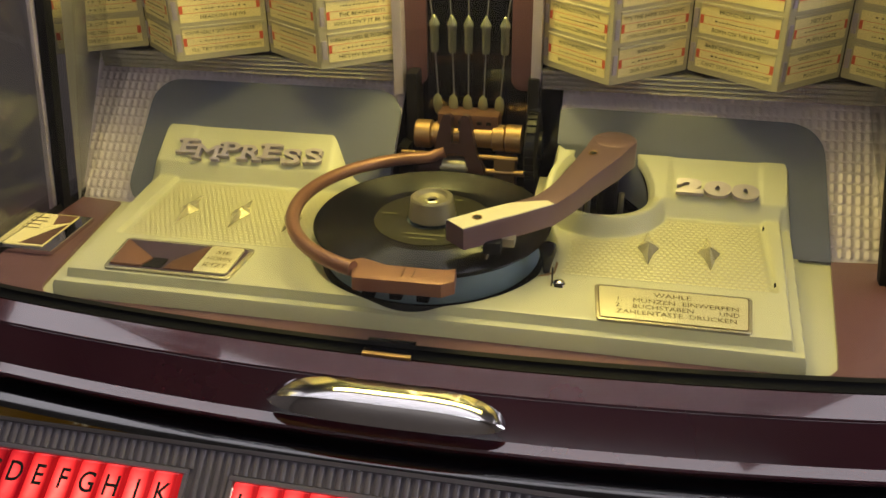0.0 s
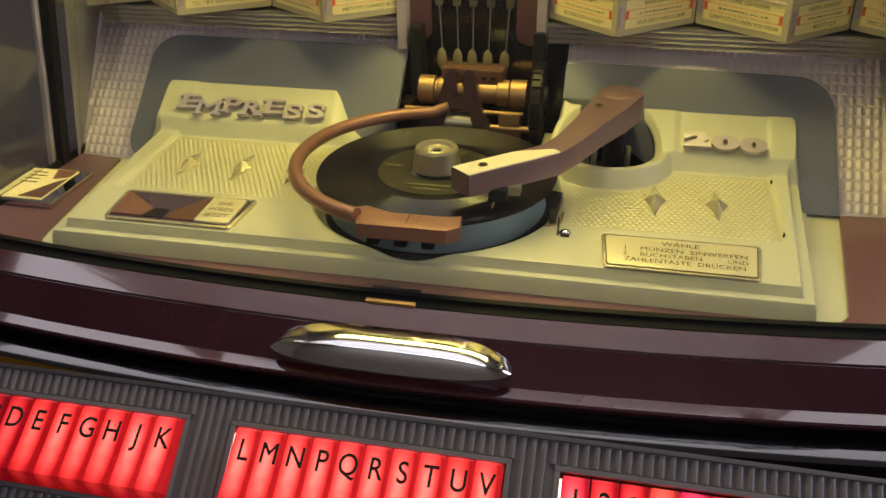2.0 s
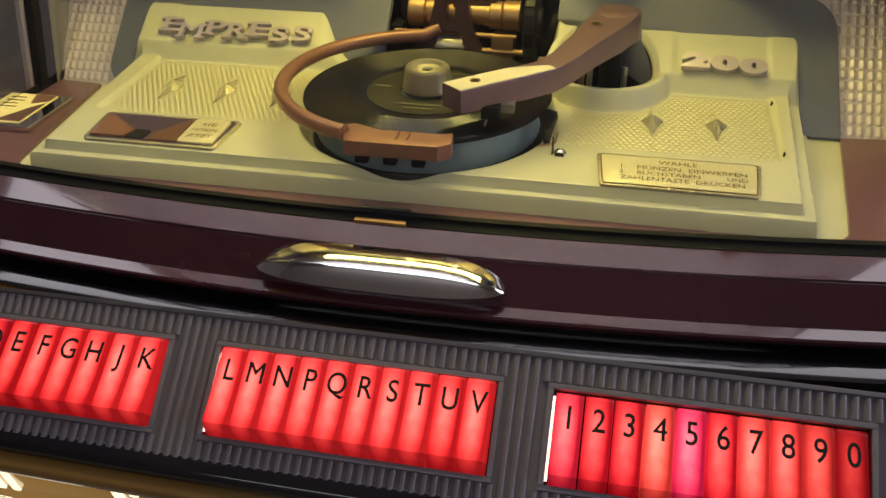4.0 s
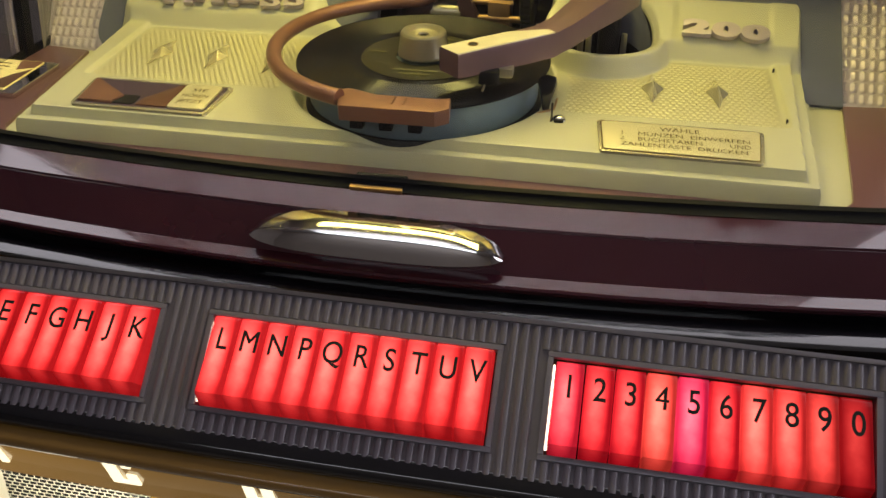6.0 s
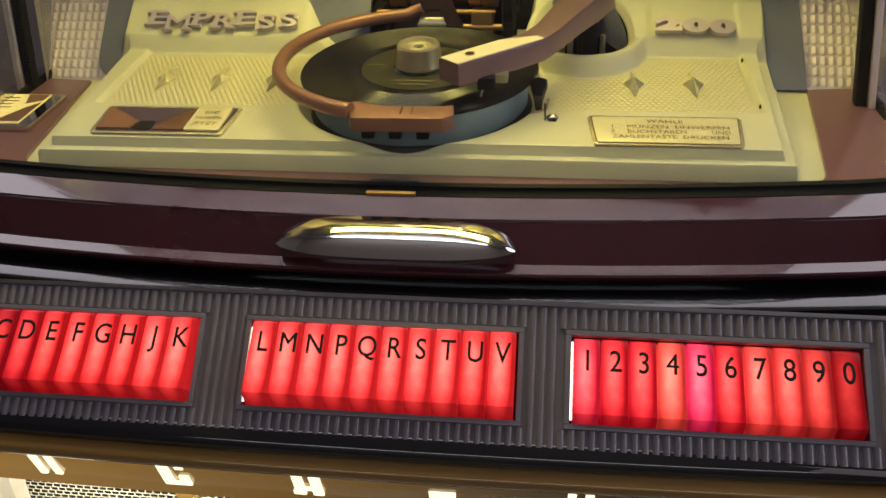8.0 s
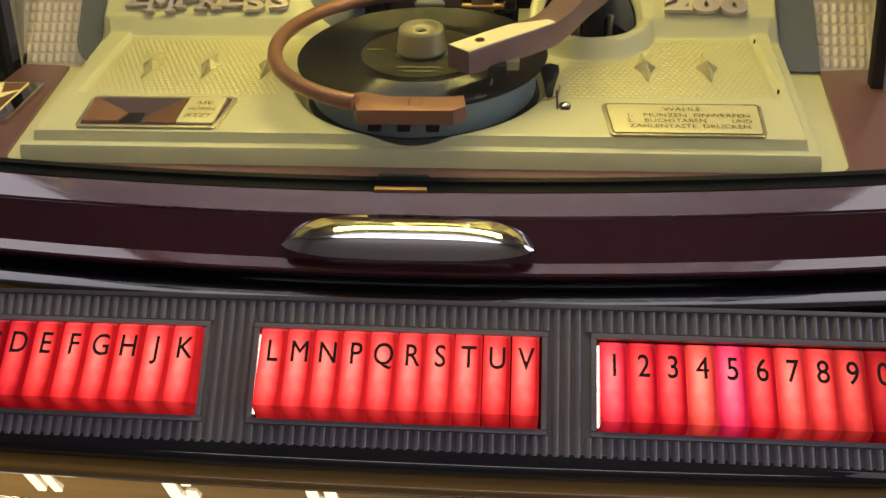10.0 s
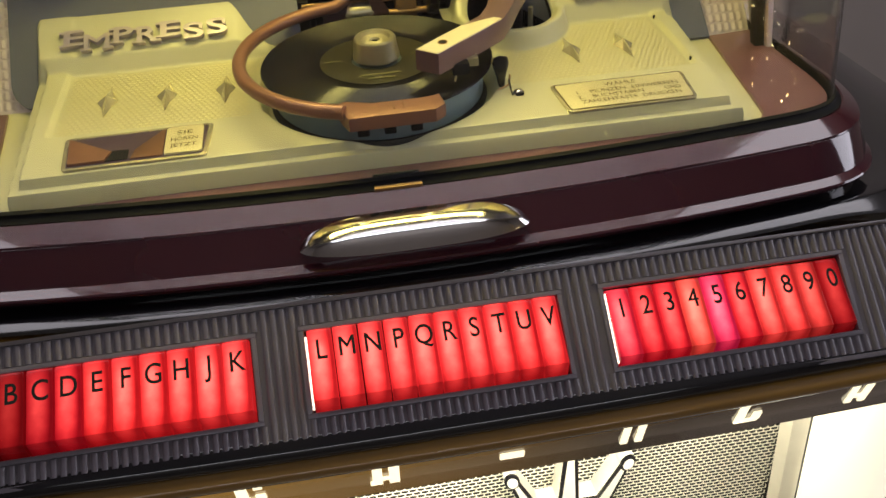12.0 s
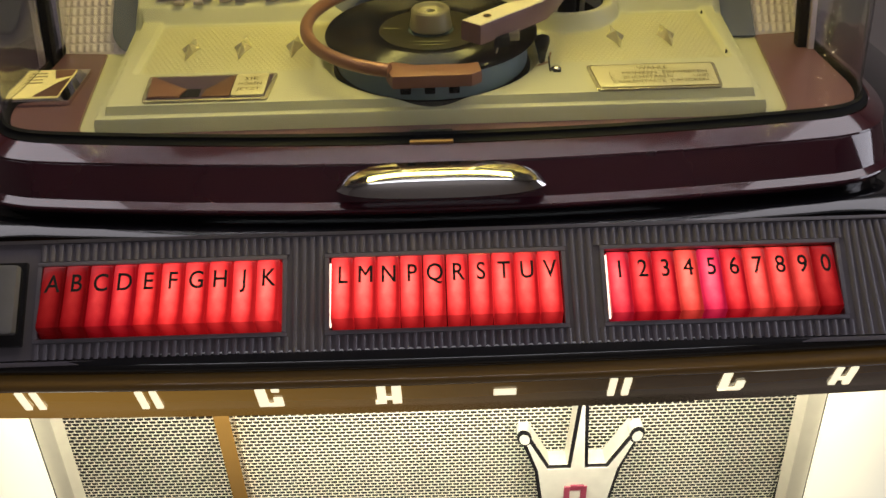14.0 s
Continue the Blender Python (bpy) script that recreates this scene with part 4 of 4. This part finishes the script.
# ---- turntable, record, carriage ----
turn = thing("turntable", (0, 0, 0.93), "blue-grey turntable drum under a record", "turntable")
part("drum", lathe(bmesh.new(), [(0.0, 0.9795), (0.076, 0.9795), (0.0795, 0.978), (0.0800, 0.957), (0.074, 0.951), (0.0, 0.951)], None, 72), BLUEGREY, turn, "blue-grey platter drum")
part("base_ring", lathe(bmesh.new(), [(0.070, 0.9500), (0.081, 0.9500), (0.083, 0.9520), (0.081, 0.9560), (0.072, 0.9565)], None, 72, True), DARK, turn, "dark rubber ring")

disc = thing("record", (0, 0, 0.9805), "black seven inch vinyl record with olive label", "record")
prof = [(0.0195, 0.9800), (0.0865, 0.9800), (0.0875, 0.9812), (0.0868, 0.9822), (0.0850, 0.9822)]
for k in range(22):
    r = 0.0845 - k * 0.00155
    prof += [(r, 0.98195), (r - 0.0005, 0.98170), (r - 0.0010, 0.98195)]
prof += [(0.0480, 0.9816), (0.0195, 0.9816)]
part("vinyl", lathe(bmesh.new(), prof, None, 96, True), VINYL, disc, "", 20)
part("label", lathe(bmesh.new(), [(0.0192, 0.98165), (0.0425, 0.98165), (0.0430, 0.9819), (0.0192, 0.9822)], None, 72, True), LABEL, disc, "olive green paper label")
for k, (x, y, wd) in enumerate(((0.0, 0.033, 0.032), (0.0, 0.0265, 0.026), (-0.033, 0.002, 0.012), (0.033, 0.003, 0.012), (0.0, -0.0275, 0.030), (0.0, -0.034, 0.020))):
    part("label_print", box(bmesh.new(), (x - wd / 2, y - 0.0012, 0.9821), (x + wd / 2, y + 0.0012, 0.98245)), PRINT, disc)
hub = thing("spindle_hub", (0, 0, 0.982), "brushed metal cone hub holding the record", "hub")
part("cone", lathe(bmesh.new(), [(0.0, 0.9835), (0.0172, 0.9835), (0.0178, 0.9850), (0.0162, 0.9935), (0.0157, 0.9985), (0.0145, 1.0000), (0.0118, 0.9998), (0.0100, 0.9975), (0.0058, 0.9968), (0.0040, 0.9975), (0.0032, 0.9960), (0.0028, 0.990), (0.0, 0.990)], None, 56), HUBMETAL, hub, "", 25)
part("pin_hole", lathe(bmesh.new(), [(0.0, 0.9962), (0.0031, 0.9962)], None, 20), INK, hub)

# gripper ring: a bent bar from the carriage round to a front jaw
grip = thing("record_gripper", (-0.03, 0.09, 0.96), "copper coloured record gripper arm curving round the record", "gripper")
path = []
for k in range(29):
    a = radians(104 + k * (252 - 104) / 28)
    path.append((0.1025 * math.cos(a) + 0.0005, 0.1020 * math.sin(a) + 0.001, 0.9885 - 0.001 * math.sin(a)))
path = [(-0.012, 0.104, 0.992), (-0.018, 0.1035, 0.990)] + path
part("bar", tube(bmesh.new(), path, 0.0052, 14), COPPER, grip, "", 60)
bm = slab(bmesh.new(), [(-0.0330, -0.0955), (-0.0290, -0.1060), (0.0290, -0.1050), (0.0365, -0.0985), (0.0345, -0.0825), (0.0200, -0.0890), (-0.0120, -0.0890), (-0.0290, -0.0790), (-0.0360, -0.0825)], 0.9795, 0.9892, None, 0.0022)
part("jaw", bm, COPPER, grip, "copper coloured gripper jaw")
part("jaw_mark", box(bmesh.new(), (0.0015, -0.0990, 0.9890), (0.0022, -0.0880, 0.9899)), BRONZE, grip)
part("jaw_mark", box(bmesh.new(), (0.0085, -0.0990, 0.9890), (0.0092, -0.0880, 0.9899)), BRONZE, grip)
# black blocks stand in for the shadows under the jaw
for x in (-0.020, -0.002, 0.016):
    part("jaw_pad", box(bmesh.new(), (x - 0.004, -0.1020, 0.9725), (x + 0.004, -0.0950, 0.9800), 0.001), RUBBER, grip)
# fork casting at the back
FORK = Matrix.Translation((-0.004, 0.104, 0.975)) @ Matrix.Rotation(radians(78), 4, "X")
half = [(0.0035, 0.045), (0.0060, 0.048), (0.0105, 0.047), (0.0130, 0.040), (0.0175, 0.018), (0.0250, 0.004), (0.0250, -0.006), (0.0105, -0.006), (0.0105, 0.008), (0.0080, 0.0145), (0.0, 0.0160)]
outline = half + [(-x - (0.006 if y < 0.02 and x > 0.02 else 0), y) for x, y in reversed(half[:-1])]
outline = [p for p in outline] + [(-0.0035, 0.024), (0.0035, 0.024)]
bm = slab(bmesh.new(), outline, -0.005, 0.006, FORK)
bmesh.ops.triangulate(bm, faces=[f for f in bm.faces if len(f.verts) > 4])
part("fork", bm, FORKBROWN, grip, "dark maroon fork casting")

carriage = thing("record_carriage", (0, 0.125, 0.95), "bronze and black record changer carriage", "mechanism")
AX = Matrix.Translation((0.004, 0.122, 1.0)) @ Matrix.Rotation(radians(90), 4, "Y")
part("barrel", lathe(bmesh.new(), [(0.0, -0.0450), (0.0110, -0.0450), (0.0120, -0.0440), (0.0120, -0.0315), (0.0095, -0.0305), (0.0095, -0.029), (0.0112, -0.028), (0.0112, -0.017), (0.0090, -0.016), (0.0090, 0.021), (0.0112, 0.022), (0.0112, 0.031), (0.0095, 0.032), (0.0120, 0.033), (0.0120, 0.0455), (0.0, 0.0460)], AX, 32), BRASS, carriage, "brass coloured barrel", 25)
part("block", box(bmesh.new(), (-0.022, 0.118, 0.992), (0.030, 0.140, 1.020), 0.003), BRONZE, carriage, "bronze block")
for k in range(5):
    part("stamped_mark", box(bmesh.new(), (-0.012 + k * 0.008, 0.1175, 1.012), (-0.008 + k * 0.008, 0.1182, 1.0145)), INK, carriage)
part("rod", tube(bmesh.new(), [(-0.052, 0.112, 0.986), (0.048, 0.112, 0.986)], 0.0022), BRASS, carriage, "brass rod")
part("rod", tube(bmesh.new(), [(-0.02, 0.110, 0.974), (0.060, 0.110, 0.974)], 0.0028), BRASS, carriage)
part("arch", lathe(bmesh.new(), [(0.006, -0.012), (0.0085, -0.012), (0.0085, 0.012), (0.006, 0.012)], Matrix.Translation((-0.004, 0.107, 0.978)) @ Matrix.Rotation(radians(90), 4, "Y"), 24, True), HUBMETAL, carriage, "bright metal arch")
part("bracket", box(bmesh.new(), (0.028, 0.108, 0.958), (0.046, 0.125, 0.987), 0.002), BRASS, carriage)
part("bracket", box(bmesh.new(), (-0.056, 0.112, 0.950), (-0.046, 0.135, 0.990), 0.002), DARK, carriage)
bm = lathe(bmesh.new(), [(0.0, 0.0), (0.026, 0.0), (0.0285, 0.0015), (0.0285, 0.0085), (0.026, 0.010), (0.012, 0.010), (0.012, 0.013), (0.0, 0.013)], Matrix.Translation((0.0545, 0.118, 0.997)) @ Matrix.Rotation(radians(90), 4, "Y"), 40)
part("wheel", bm, DARK, carriage, "black toothed wheel")
for k in range(26):
    a = 2 * math.pi * k / 26
    at = Matrix.Translation((0.0595, 0.118 + 0.0287 * math.cos(a), 0.997 + 0.0287 * math.sin(a))) @ Matrix.Rotation(a, 4, "X")
    if k == 0:
        TOOTH = finish(box(bmesh.new(), (-0.0040, -0.0004, -0.0009), (0.0040, 0.0012, 0.0009), 0.0003), "tooth", DARK)
    piece("tooth", TOOTH, carriage, at)
part("column", box(bmesh.new(), (-0.058, 0.150, 0.93), (0.078, 0.234, 1.32)), BLACK, carriage, "black record magazine housing")
for x in (-0.045, 0.058):
    part("side_cheek", box(bmesh.new(), (x - 0.006, 0.128, 0.94), (x + 0.004, 0.16, 1.05), 0.003), DARK, carriage)
# five selector reeds with glass sleeves and leaf tips
for k, x in enumerate((-0.0271, -0.0122, 0.0015, 0.0160, 0.0317)):
    reed = thing("selector_reed", (x, 0.135, 1.02), "thin wire reed with a glass sleeve and leaf tip", "reed", "reeds in front of the magazine")
    yy = 0.137
    part("wire", tube(bmesh.new(), [(x * 1.25, yy, 1.14), (x * 1.06, yy, 1.098), (x * 0.95, yy, 1.05), (x * 0.90, yy, 1.024)], 0.0006, 6), STRIPGREY, reed)
    m = Matrix.Translation((x, yy, 1.080))
    part("sleeve", lathe(bmesh.new(), [(0.0, -0.0135), (0.0030, -0.0130), (0.0037, -0.0105), (0.0037, 0.0070), (0.0046, 0.0085), (0.0044, 0.0110), (0.0016, 0.0165), (0.0, 0.0180)], m, 14), SLEEVE, reed, "smoky glass sleeve")
    part("leaf_tip", lathe(bmesh.new(), [(0.0, -0.011), (0.0028, -0.008), (0.0042, 0.0), (0.0032, 0.006), (0.0, 0.009)], Matrix.Translation((x * 0.90, yy - 0.004, 1.024)) @ Matrix.Diagonal((1, 0.35, 1, 1)), 12), LEAF, reed, "pale leaf tip")

# tonearm: swelling rear, bend, straight head with the lamp's reflection painted on top
arm = thing("tonearm", (0.122, 0.075, 0.96), "copper brown tonearm with a reflection painted on its head", "tonearm")
spine = [((0.126, 0.082), 0.0170, 1.0210, 0.020), ((0.118, 0.058), 0.0150, 1.0190, 0.019), ((0.105, 0.025), 0.0112, 1.0165, 0.017), ((0.094, -0.004), 0.0095, 1.0148, 0.016), ((0.084, -0.022), 0.0095, 1.0140, 0.016), ((0.066, -0.037), 0.0092, 1.0132, 0.016), ((0.050, -0.049), 0.0092, 1.0125, 0.016), ((0.0300, -0.0655), 0.0092, 1.0118, 0.015)]
bm = bmesh.new()
rings = []
for i, ((x, y), w, z, h) in enumerate(spine):
    a, b = Vector(spine[max(i - 1, 0)][0]), Vector(spine[min(i + 1, len(spine) - 1)][0])
    d = (b - a).normalized()
    s = Vector((-d.y, d.x))
    if i == len(spine) - 1:
        s = (s + Vector((0.25, 0.0))).normalized()
    ring = []
    for u, v in ((-1.0, -1.0), (-1.02, -0.12), (-0.97, -0.02), (-0.88, 0.0), (0.88, 0.0), (0.97, -0.02), (1.02, -0.12), (1.0, -1.0)):
        ring.append(bm.verts.new((x + s.x * w * u, y + s.y * w * u, z + h * v)))
    rings.append(ring)
for a, b in zip(rings, rings[1:]):
    for k in range(8):
        bm.faces.new((a[k], a[(k + 1) % 8], b[(k + 1) % 8], b[k]))
bm.faces.new(rings[0]), bm.faces.new(list(reversed(rings[-1])))
armbody = part("arm_body", bm, ARMBROWN, arm, "brown metallic arm", 40)
bm = lathe(bmesh.new(), [(0.0, 1.02085), (0.0150, 1.02075), (0.0168, 1.0195), (0.0172, 1.000), (0.0, 1.000)], Matrix.Translation((0.1262, 0.0835, 0)), 36)
part("rear_cap", bm, ARMBROWN, arm)
rows = []
for i in (4, 5, 6, 7):
    (x, y), w, z, h = spine[i]
    d = (Vector(spine[min(i + 1, 7)][0]) - Vector(spine[i - 1][0])).normalized()
    s = Vector((-d.y, d.x))
    s = (s + Vector((0.25, 0.0))).normalized() if i == 7 else s
    lo = -0.93 if i > 4 else 0.2
    rows.append([(x + s.x * w * u, y + s.y * w * u, z + v) for u, v in ((lo, -0.0004), (lo + 0.02, 0.0005), (0.92, 0.0005), (0.94, -0.0004))])
part("arm_top", strip(bmesh.new(), rows), ARMGLEAM, arm, "lamp reflection painted pale on the head")
for x, y, z in ((0.043, -0.054, 1.0131), (0.1115, 0.055, 1.0196)):
    part("screw_hole", lathe(bmesh.new(), [(0.0, z), (0.0026, z), (0.0030, z - 0.0006)], Matrix.Translation((x, y, 0)), 18), INK, arm)
    part("screw_rim", lathe(bmesh.new(), [(0.0026, z - 0.0002), (0.0034, z + 0.0001), (0.0036, z - 0.0006)], Matrix.Translation((x, y, 0)), 18, True), BRASS, arm)
part("cartridge", box(bmesh.new(), (0.048, -0.062, 0.990), (0.060, -0.050, 0.9985), 0.001), INK, arm)
part("cartridge", box(bmesh.new(), (0.058, -0.055, 0.9925), (0.068, -0.046, 0.9985), 0.001), HUBMETAL, arm)
part("stylus", tube(bmesh.new(), [(0.052, -0.056, 0.991), (0.050, -0.058, 0.984)], 0.0007, 6), HUBMETAL, arm)
part("pivot_post", lathe(bmesh.new(), [(0.0, 1.001), (0.008, 1.001), (0.008, 0.94), (0.0, 0.94)], Matrix.Translation((0.124, 0.078, 0)), 20), DARK, arm)
for x, y in ((0.104, 0.060), (0.110, 0.055), (0.135, 0.062)):
    part("lift_pin", tube(bmesh.new(), [(x, y, 0.935), (x, y, 0.985)], 0.0022, 8), HUBMETAL, arm)

# black lever and small screw on the deck
knob = thing("reject_lever", (0.088, -0.036, TOPZ), "small black tear-shaped lever with brass clips", "lever")
part("paddle", lathe(bmesh.new(), [(0.0, -0.002), (0.0022, 0.001), (0.0034, 0.008), (0.0064, 0.018), (0.0055, 0.0225), (0.0, 0.024)], Matrix.Translation((0.0885, -0.036, 0.964)) @ Matrix.Rotation(radians(-12), 4, "X") @ Matrix.Diagonal((1, 0.55, 1, 1)), 20), BLACK, knob)
part("clip", tube(bmesh.new(), [(0.0835, -0.041, 0.9645), (0.089, -0.039, 0.9655), (0.094, -0.036, 0.966), (0.0955, -0.033, 0.9725)], 0.0008, 6), BRASS, knob)
part("wire", tube(bmesh.new(), [(0.0930, -0.040, 0.972), (0.0935, -0.046, 0.966), (0.0935, -0.052, 0.9645)], 0.0007, 6), DARK, knob)
scr = thing("deck_screw", (0.0985, -0.0485, TOPZ), "bright round screw on the deck", "screw")
part("head", lathe(bmesh.new(), [(0.0, 0.0026), (0.0022, 0.0023), (0.0040, 0.0010), (0.0044, 0.0)], Matrix.Translation((0.0985, -0.0485, TOPZ + 0.0015)), 20), CHROME, scr)
part("bracket", box(bmesh.new(), (0.0955, -0.0535, TOPZ + 0.0010), (0.1015, -0.0518, TOPZ + 0.0030), 0.0004), DARK, scr)
for y, z in ((0.056, 0.968), (-0.024, 0.9655)):
    part("stop", box(bmesh.new(), (0.2402, y - 0.0012, z - 0.003), (0.2412, y + 0.0012, z + 0.0006)), INK, scr)

# ---- sloping back panel of pressed metal ----
back = thing("back_panel", (0, 0.06, 0.945), "pressed silver metal back panel with oval dimples", "panel")
FLARE = 0.030
for x0, x1 in ((-0.368, -0.056), (0.080, 0.368)):
    edge = -1 if x0 < 0 else 1
    for lo, hi, s0, s1 in ((0.168, 0.336, -0.004, 0.142), (0.056 if x0 < 0 else 0.080, 0.168, -0.004 if x0 < 0 else 0.092, 0.142)):
        part("sheet", slab(bmesh.new(), [(edge * lo, s0), (edge * hi, s0), (edge * (hi + (FLARE if hi > 0.3 else 0)), s1), (edge * lo, s1)], -0.007, -0.0046, LEAN), SILVER, back)
    vs, fs = [], []
    px, ps = 0.0064, 0.0088
    for j in range(16):
        for i in range(int((x1 - x0) / px)):
            x, s = x0 + (i + 0.5) * px, 0.003 + (j + 0.5) * ps
            if (abs(x) < 0.262 and s < 0.100) or abs(x) > 0.330 + FLARE * s / 0.142:
                continue
            k = len(vs)
            for u, v, w in ((0, -0.0044, 0), (0.0025, -0.0036, 0), (0.00315, 0, 0), (0.0025, 0.0036, 0), (0, 0.0044, 0), (-0.0025, 0.0036, 0), (-0.00315, 0, 0), (-0.0025, -0.0036, 0), (0, -0.0024, 0.0012), (0, 0.0024, 0.0010)):
                vs.append(tuple(on_lean(x + u, s + v, w - 0.0047)))
            fs += [(k, k + 1, k + 8), (k + 1, k + 2, k + 8), (k + 2, k + 9, k + 8), (k + 2, k + 3, k + 9), (k + 3, k + 4, k + 9), (k + 4, k + 5, k + 9), (k + 5, k + 6, k + 9), (k + 6, k + 8, k + 9), (k + 6, k + 7, k + 8), (k + 7, k, k + 8)]
    me = bpy.data.meshes.new("dimples")
    me.from_pydata(vs, [], fs)
    me.materials.append(SILVER)
    tagged(part("dimples", me, None, back, "pressed oval dimples"), kind="stuff")

# ---- title rack ----
rack = thing("title_rack", (0, 0.145, 1.034), "silver ribbed ledge carrying song title pages", "rack")
for x0, x1 in ((-0.338, -0.060), (0.061, 0.345)):
    for k in range(4):
        z = 1.0390 + k * 0.0044
        part("ledge_rib", box(bmesh.new(), (x0, 0.1385 - 0.0012 * k, z), (x1, 0.150, z + 0.0038), 0.0012), LEDGE, rack, "dull silver ledge rib")
    part("ledge_back", box(bmesh.new(), (x0, 0.146, 1.041), (x1, 0.152, 1.30)), DARK, rack)
for x in (-0.058, 0.058):
    part("end_post", box(bmesh.new(), (x - 0.004, 0.132, 1.030), (x + 0.004, 0.146, 1.32), 0.001), SILVER, rack, "dull metal end post")
    sx = 1 if x > 0 else -1
    part("end_cheek", slab(bmesh.new(), rounded(min(x, x - sx * 0.022), 1.034, max(x, x - sx * 0.022), 1.30, 0.010), -0.150, -0.146, UP), MAHOGANY, rack, "dark maroon cheek")

PAGES = [
    ((-0.055, 0.142), (-0.113, 0.097), [("SOMEDAY WE'LL BE TOGETHER", "", "HE'S MY SUNNY BOY"), ("", "THE BEACH BOYS", "WOULDN'T IT BE NICE")]),
    ((-0.113, 0.097), (-0.175, 0.142), [("", "", ""), ("", "", "")]),
    ((-0.175, 0.142), (-0.241, 0.098), [("YOU'VE REALLY GOT A HOLD ON ME", "", "I'LL TRY SOMETHING NEW"), ("", "", "HEADLINE NEWS")]),
    ((-0.241, 0.098), (-0.290, 0.142), [("", "", ""), ("", "", "")]),
    ((-0.290, 0.142), (-0.362, 0.100), [("THE DOCK OF THE BAY", "THE DELLS", "WHEN I'M IN YOUR ARMS"), ("", "", "")]),
    ((0.062, 0.143), (0.118, 0.093), [("SUCH A NIGHT", "", "BOSSA NOVA BABY"), ("I'M READY FOR LOVE", "", "HE DOESN'T LOVE HER ANYMORE")]),
    ((0.118, 0.093), (0.177, 0.146), [("BANG BANG", "", "OUR DAY WILL COME"), ("IT'S THE SAME OLD SONG", "THE FOUR TOPS", "LOVING YOU IS SWEETER THAN EVER")]),
    ((0.177, 0.146), (0.240, 0.097), [("BABY COME ON HOME", "", "CAN'T STOP LOVIN YOU NOW"), ("PROUD MARY", "", "BORN ON THE BAYOU")]),
    ((0.240, 0.097), (0.292, 0.146), [("GREEN ONIONS", "", "BOOT LEG"), ("HEY JOE", "", "PURPLE HAZE")]),
    ((0.292, 0.146), (0.345, 0.099), [("THE HOUSE", "THE ANIMALS", "DON'T LET ME BE MISUNDERSTOOD"), ("", "", "")]),
]
PAGEZ = 1.0590
for a, b, rows in PAGES:
    if a[0] > b[0]:
        a, b = b, a
    d = Vector((b[0] - a[0], b[1] - a[1]))
    length = d.length
    M = Matrix.Translation((a[0], a[1], PAGEZ)) @ Matrix.Rotation(math.atan2(d.y, d.x), 4, "Z") @ Matrix.Rotation(radians(90), 4, "X")
    page = thing("title_page", ((a[0] + b[0]) / 2, (a[1] + b[1]) / 2, PAGEZ), "plastic title page with handwritten song cards", "title page", "song title pages")
    part("page_frame", slab(bmesh.new(), rounded(0.0004, 0, length - 0.0004, 0.150, 0.002, 3), -0.004, 0.0, M, 0.0005), PAGE, page, "yellowed clear plastic frame")
    for r in range(5):
        z0 = 0.0050 + r * 0.0268
        x0, x1 = 0.0075, length - 0.0050
        text = rows[r] if r < len(rows) else ("", "", "")
        strip_bm = slab(bmesh.new(), [(x0, z0), (x1, z0), (x1, z0 + 0.0215), (x0, z0 + 0.0215)], 0.0, 0.0006, M)
        sheet = part("title_card", strip_bm, PAPER, page, "cream song card with a red stripe")
        part("slot_edge", box(bmesh.new(), (x0 - 0.001, z0 + 0.0215, 0.0), (x1 + 0.001, z0 + 0.0235, 0.0016), 0.0003, M), PAGE, page)
        part("slot_tab", box(bmesh.new(), (0.0018, z0 + 0.003, 0.0), (0.0058, z0 + 0.018, 0.0012), 0.0004, M), PEWTER, page)
        bm = bmesh.new()
        for lo, hi, h0, h1 in ((0, 1, 0.0073, 0.0076), (0, 1, 0.0136, 0.0139), (0, 0.045, 0.0076, 0.0136), (0.955, 1, 0.0076, 0.0136)):
            box(bm, (x0 + (x1 - x0) * lo, z0 + h0, 0.0006), (x0 + (x1 - x0) * hi, z0 + h1, 0.0008), 0, M)
        part("red_stripe", bm, RED, sheet)
        for k, t in enumerate(text):
            zc = z0 + (0.0177, 0.0106, 0.0036)[k]
            full = (x1 - x0)
            if t:
                wd = min(full * 0.88, 0.0026 * len(t) + 0.004)
                words("handwriting", t, 0.0043, INK, sheet, M @ Matrix.Translation(((x0 + x1) / 2 + 0.002 * (k - 1), zc, 0.00095)), 0, wd)
            elif r < 2:
                bm = bmesh.new()
                x = x0 + full * 0.2
                rnd = random.Random(int(1000 * abs(a[0])) + 10 * r + k)
                while x < x1 - full * 0.16:
                    step = full * rnd.uniform(0.02, 0.05)
                    box(bm, (x, zc - 0.0006, 0.0008), (min(x + step * 0.6, x1 - full * 0.1), zc + rnd.uniform(0.0001, 0.0008), 0.00100), 0, M)
                    x += step + full * rnd.choice((0.012, 0.012, 0.035))
                part("writing_bar", bm, INK, sheet)
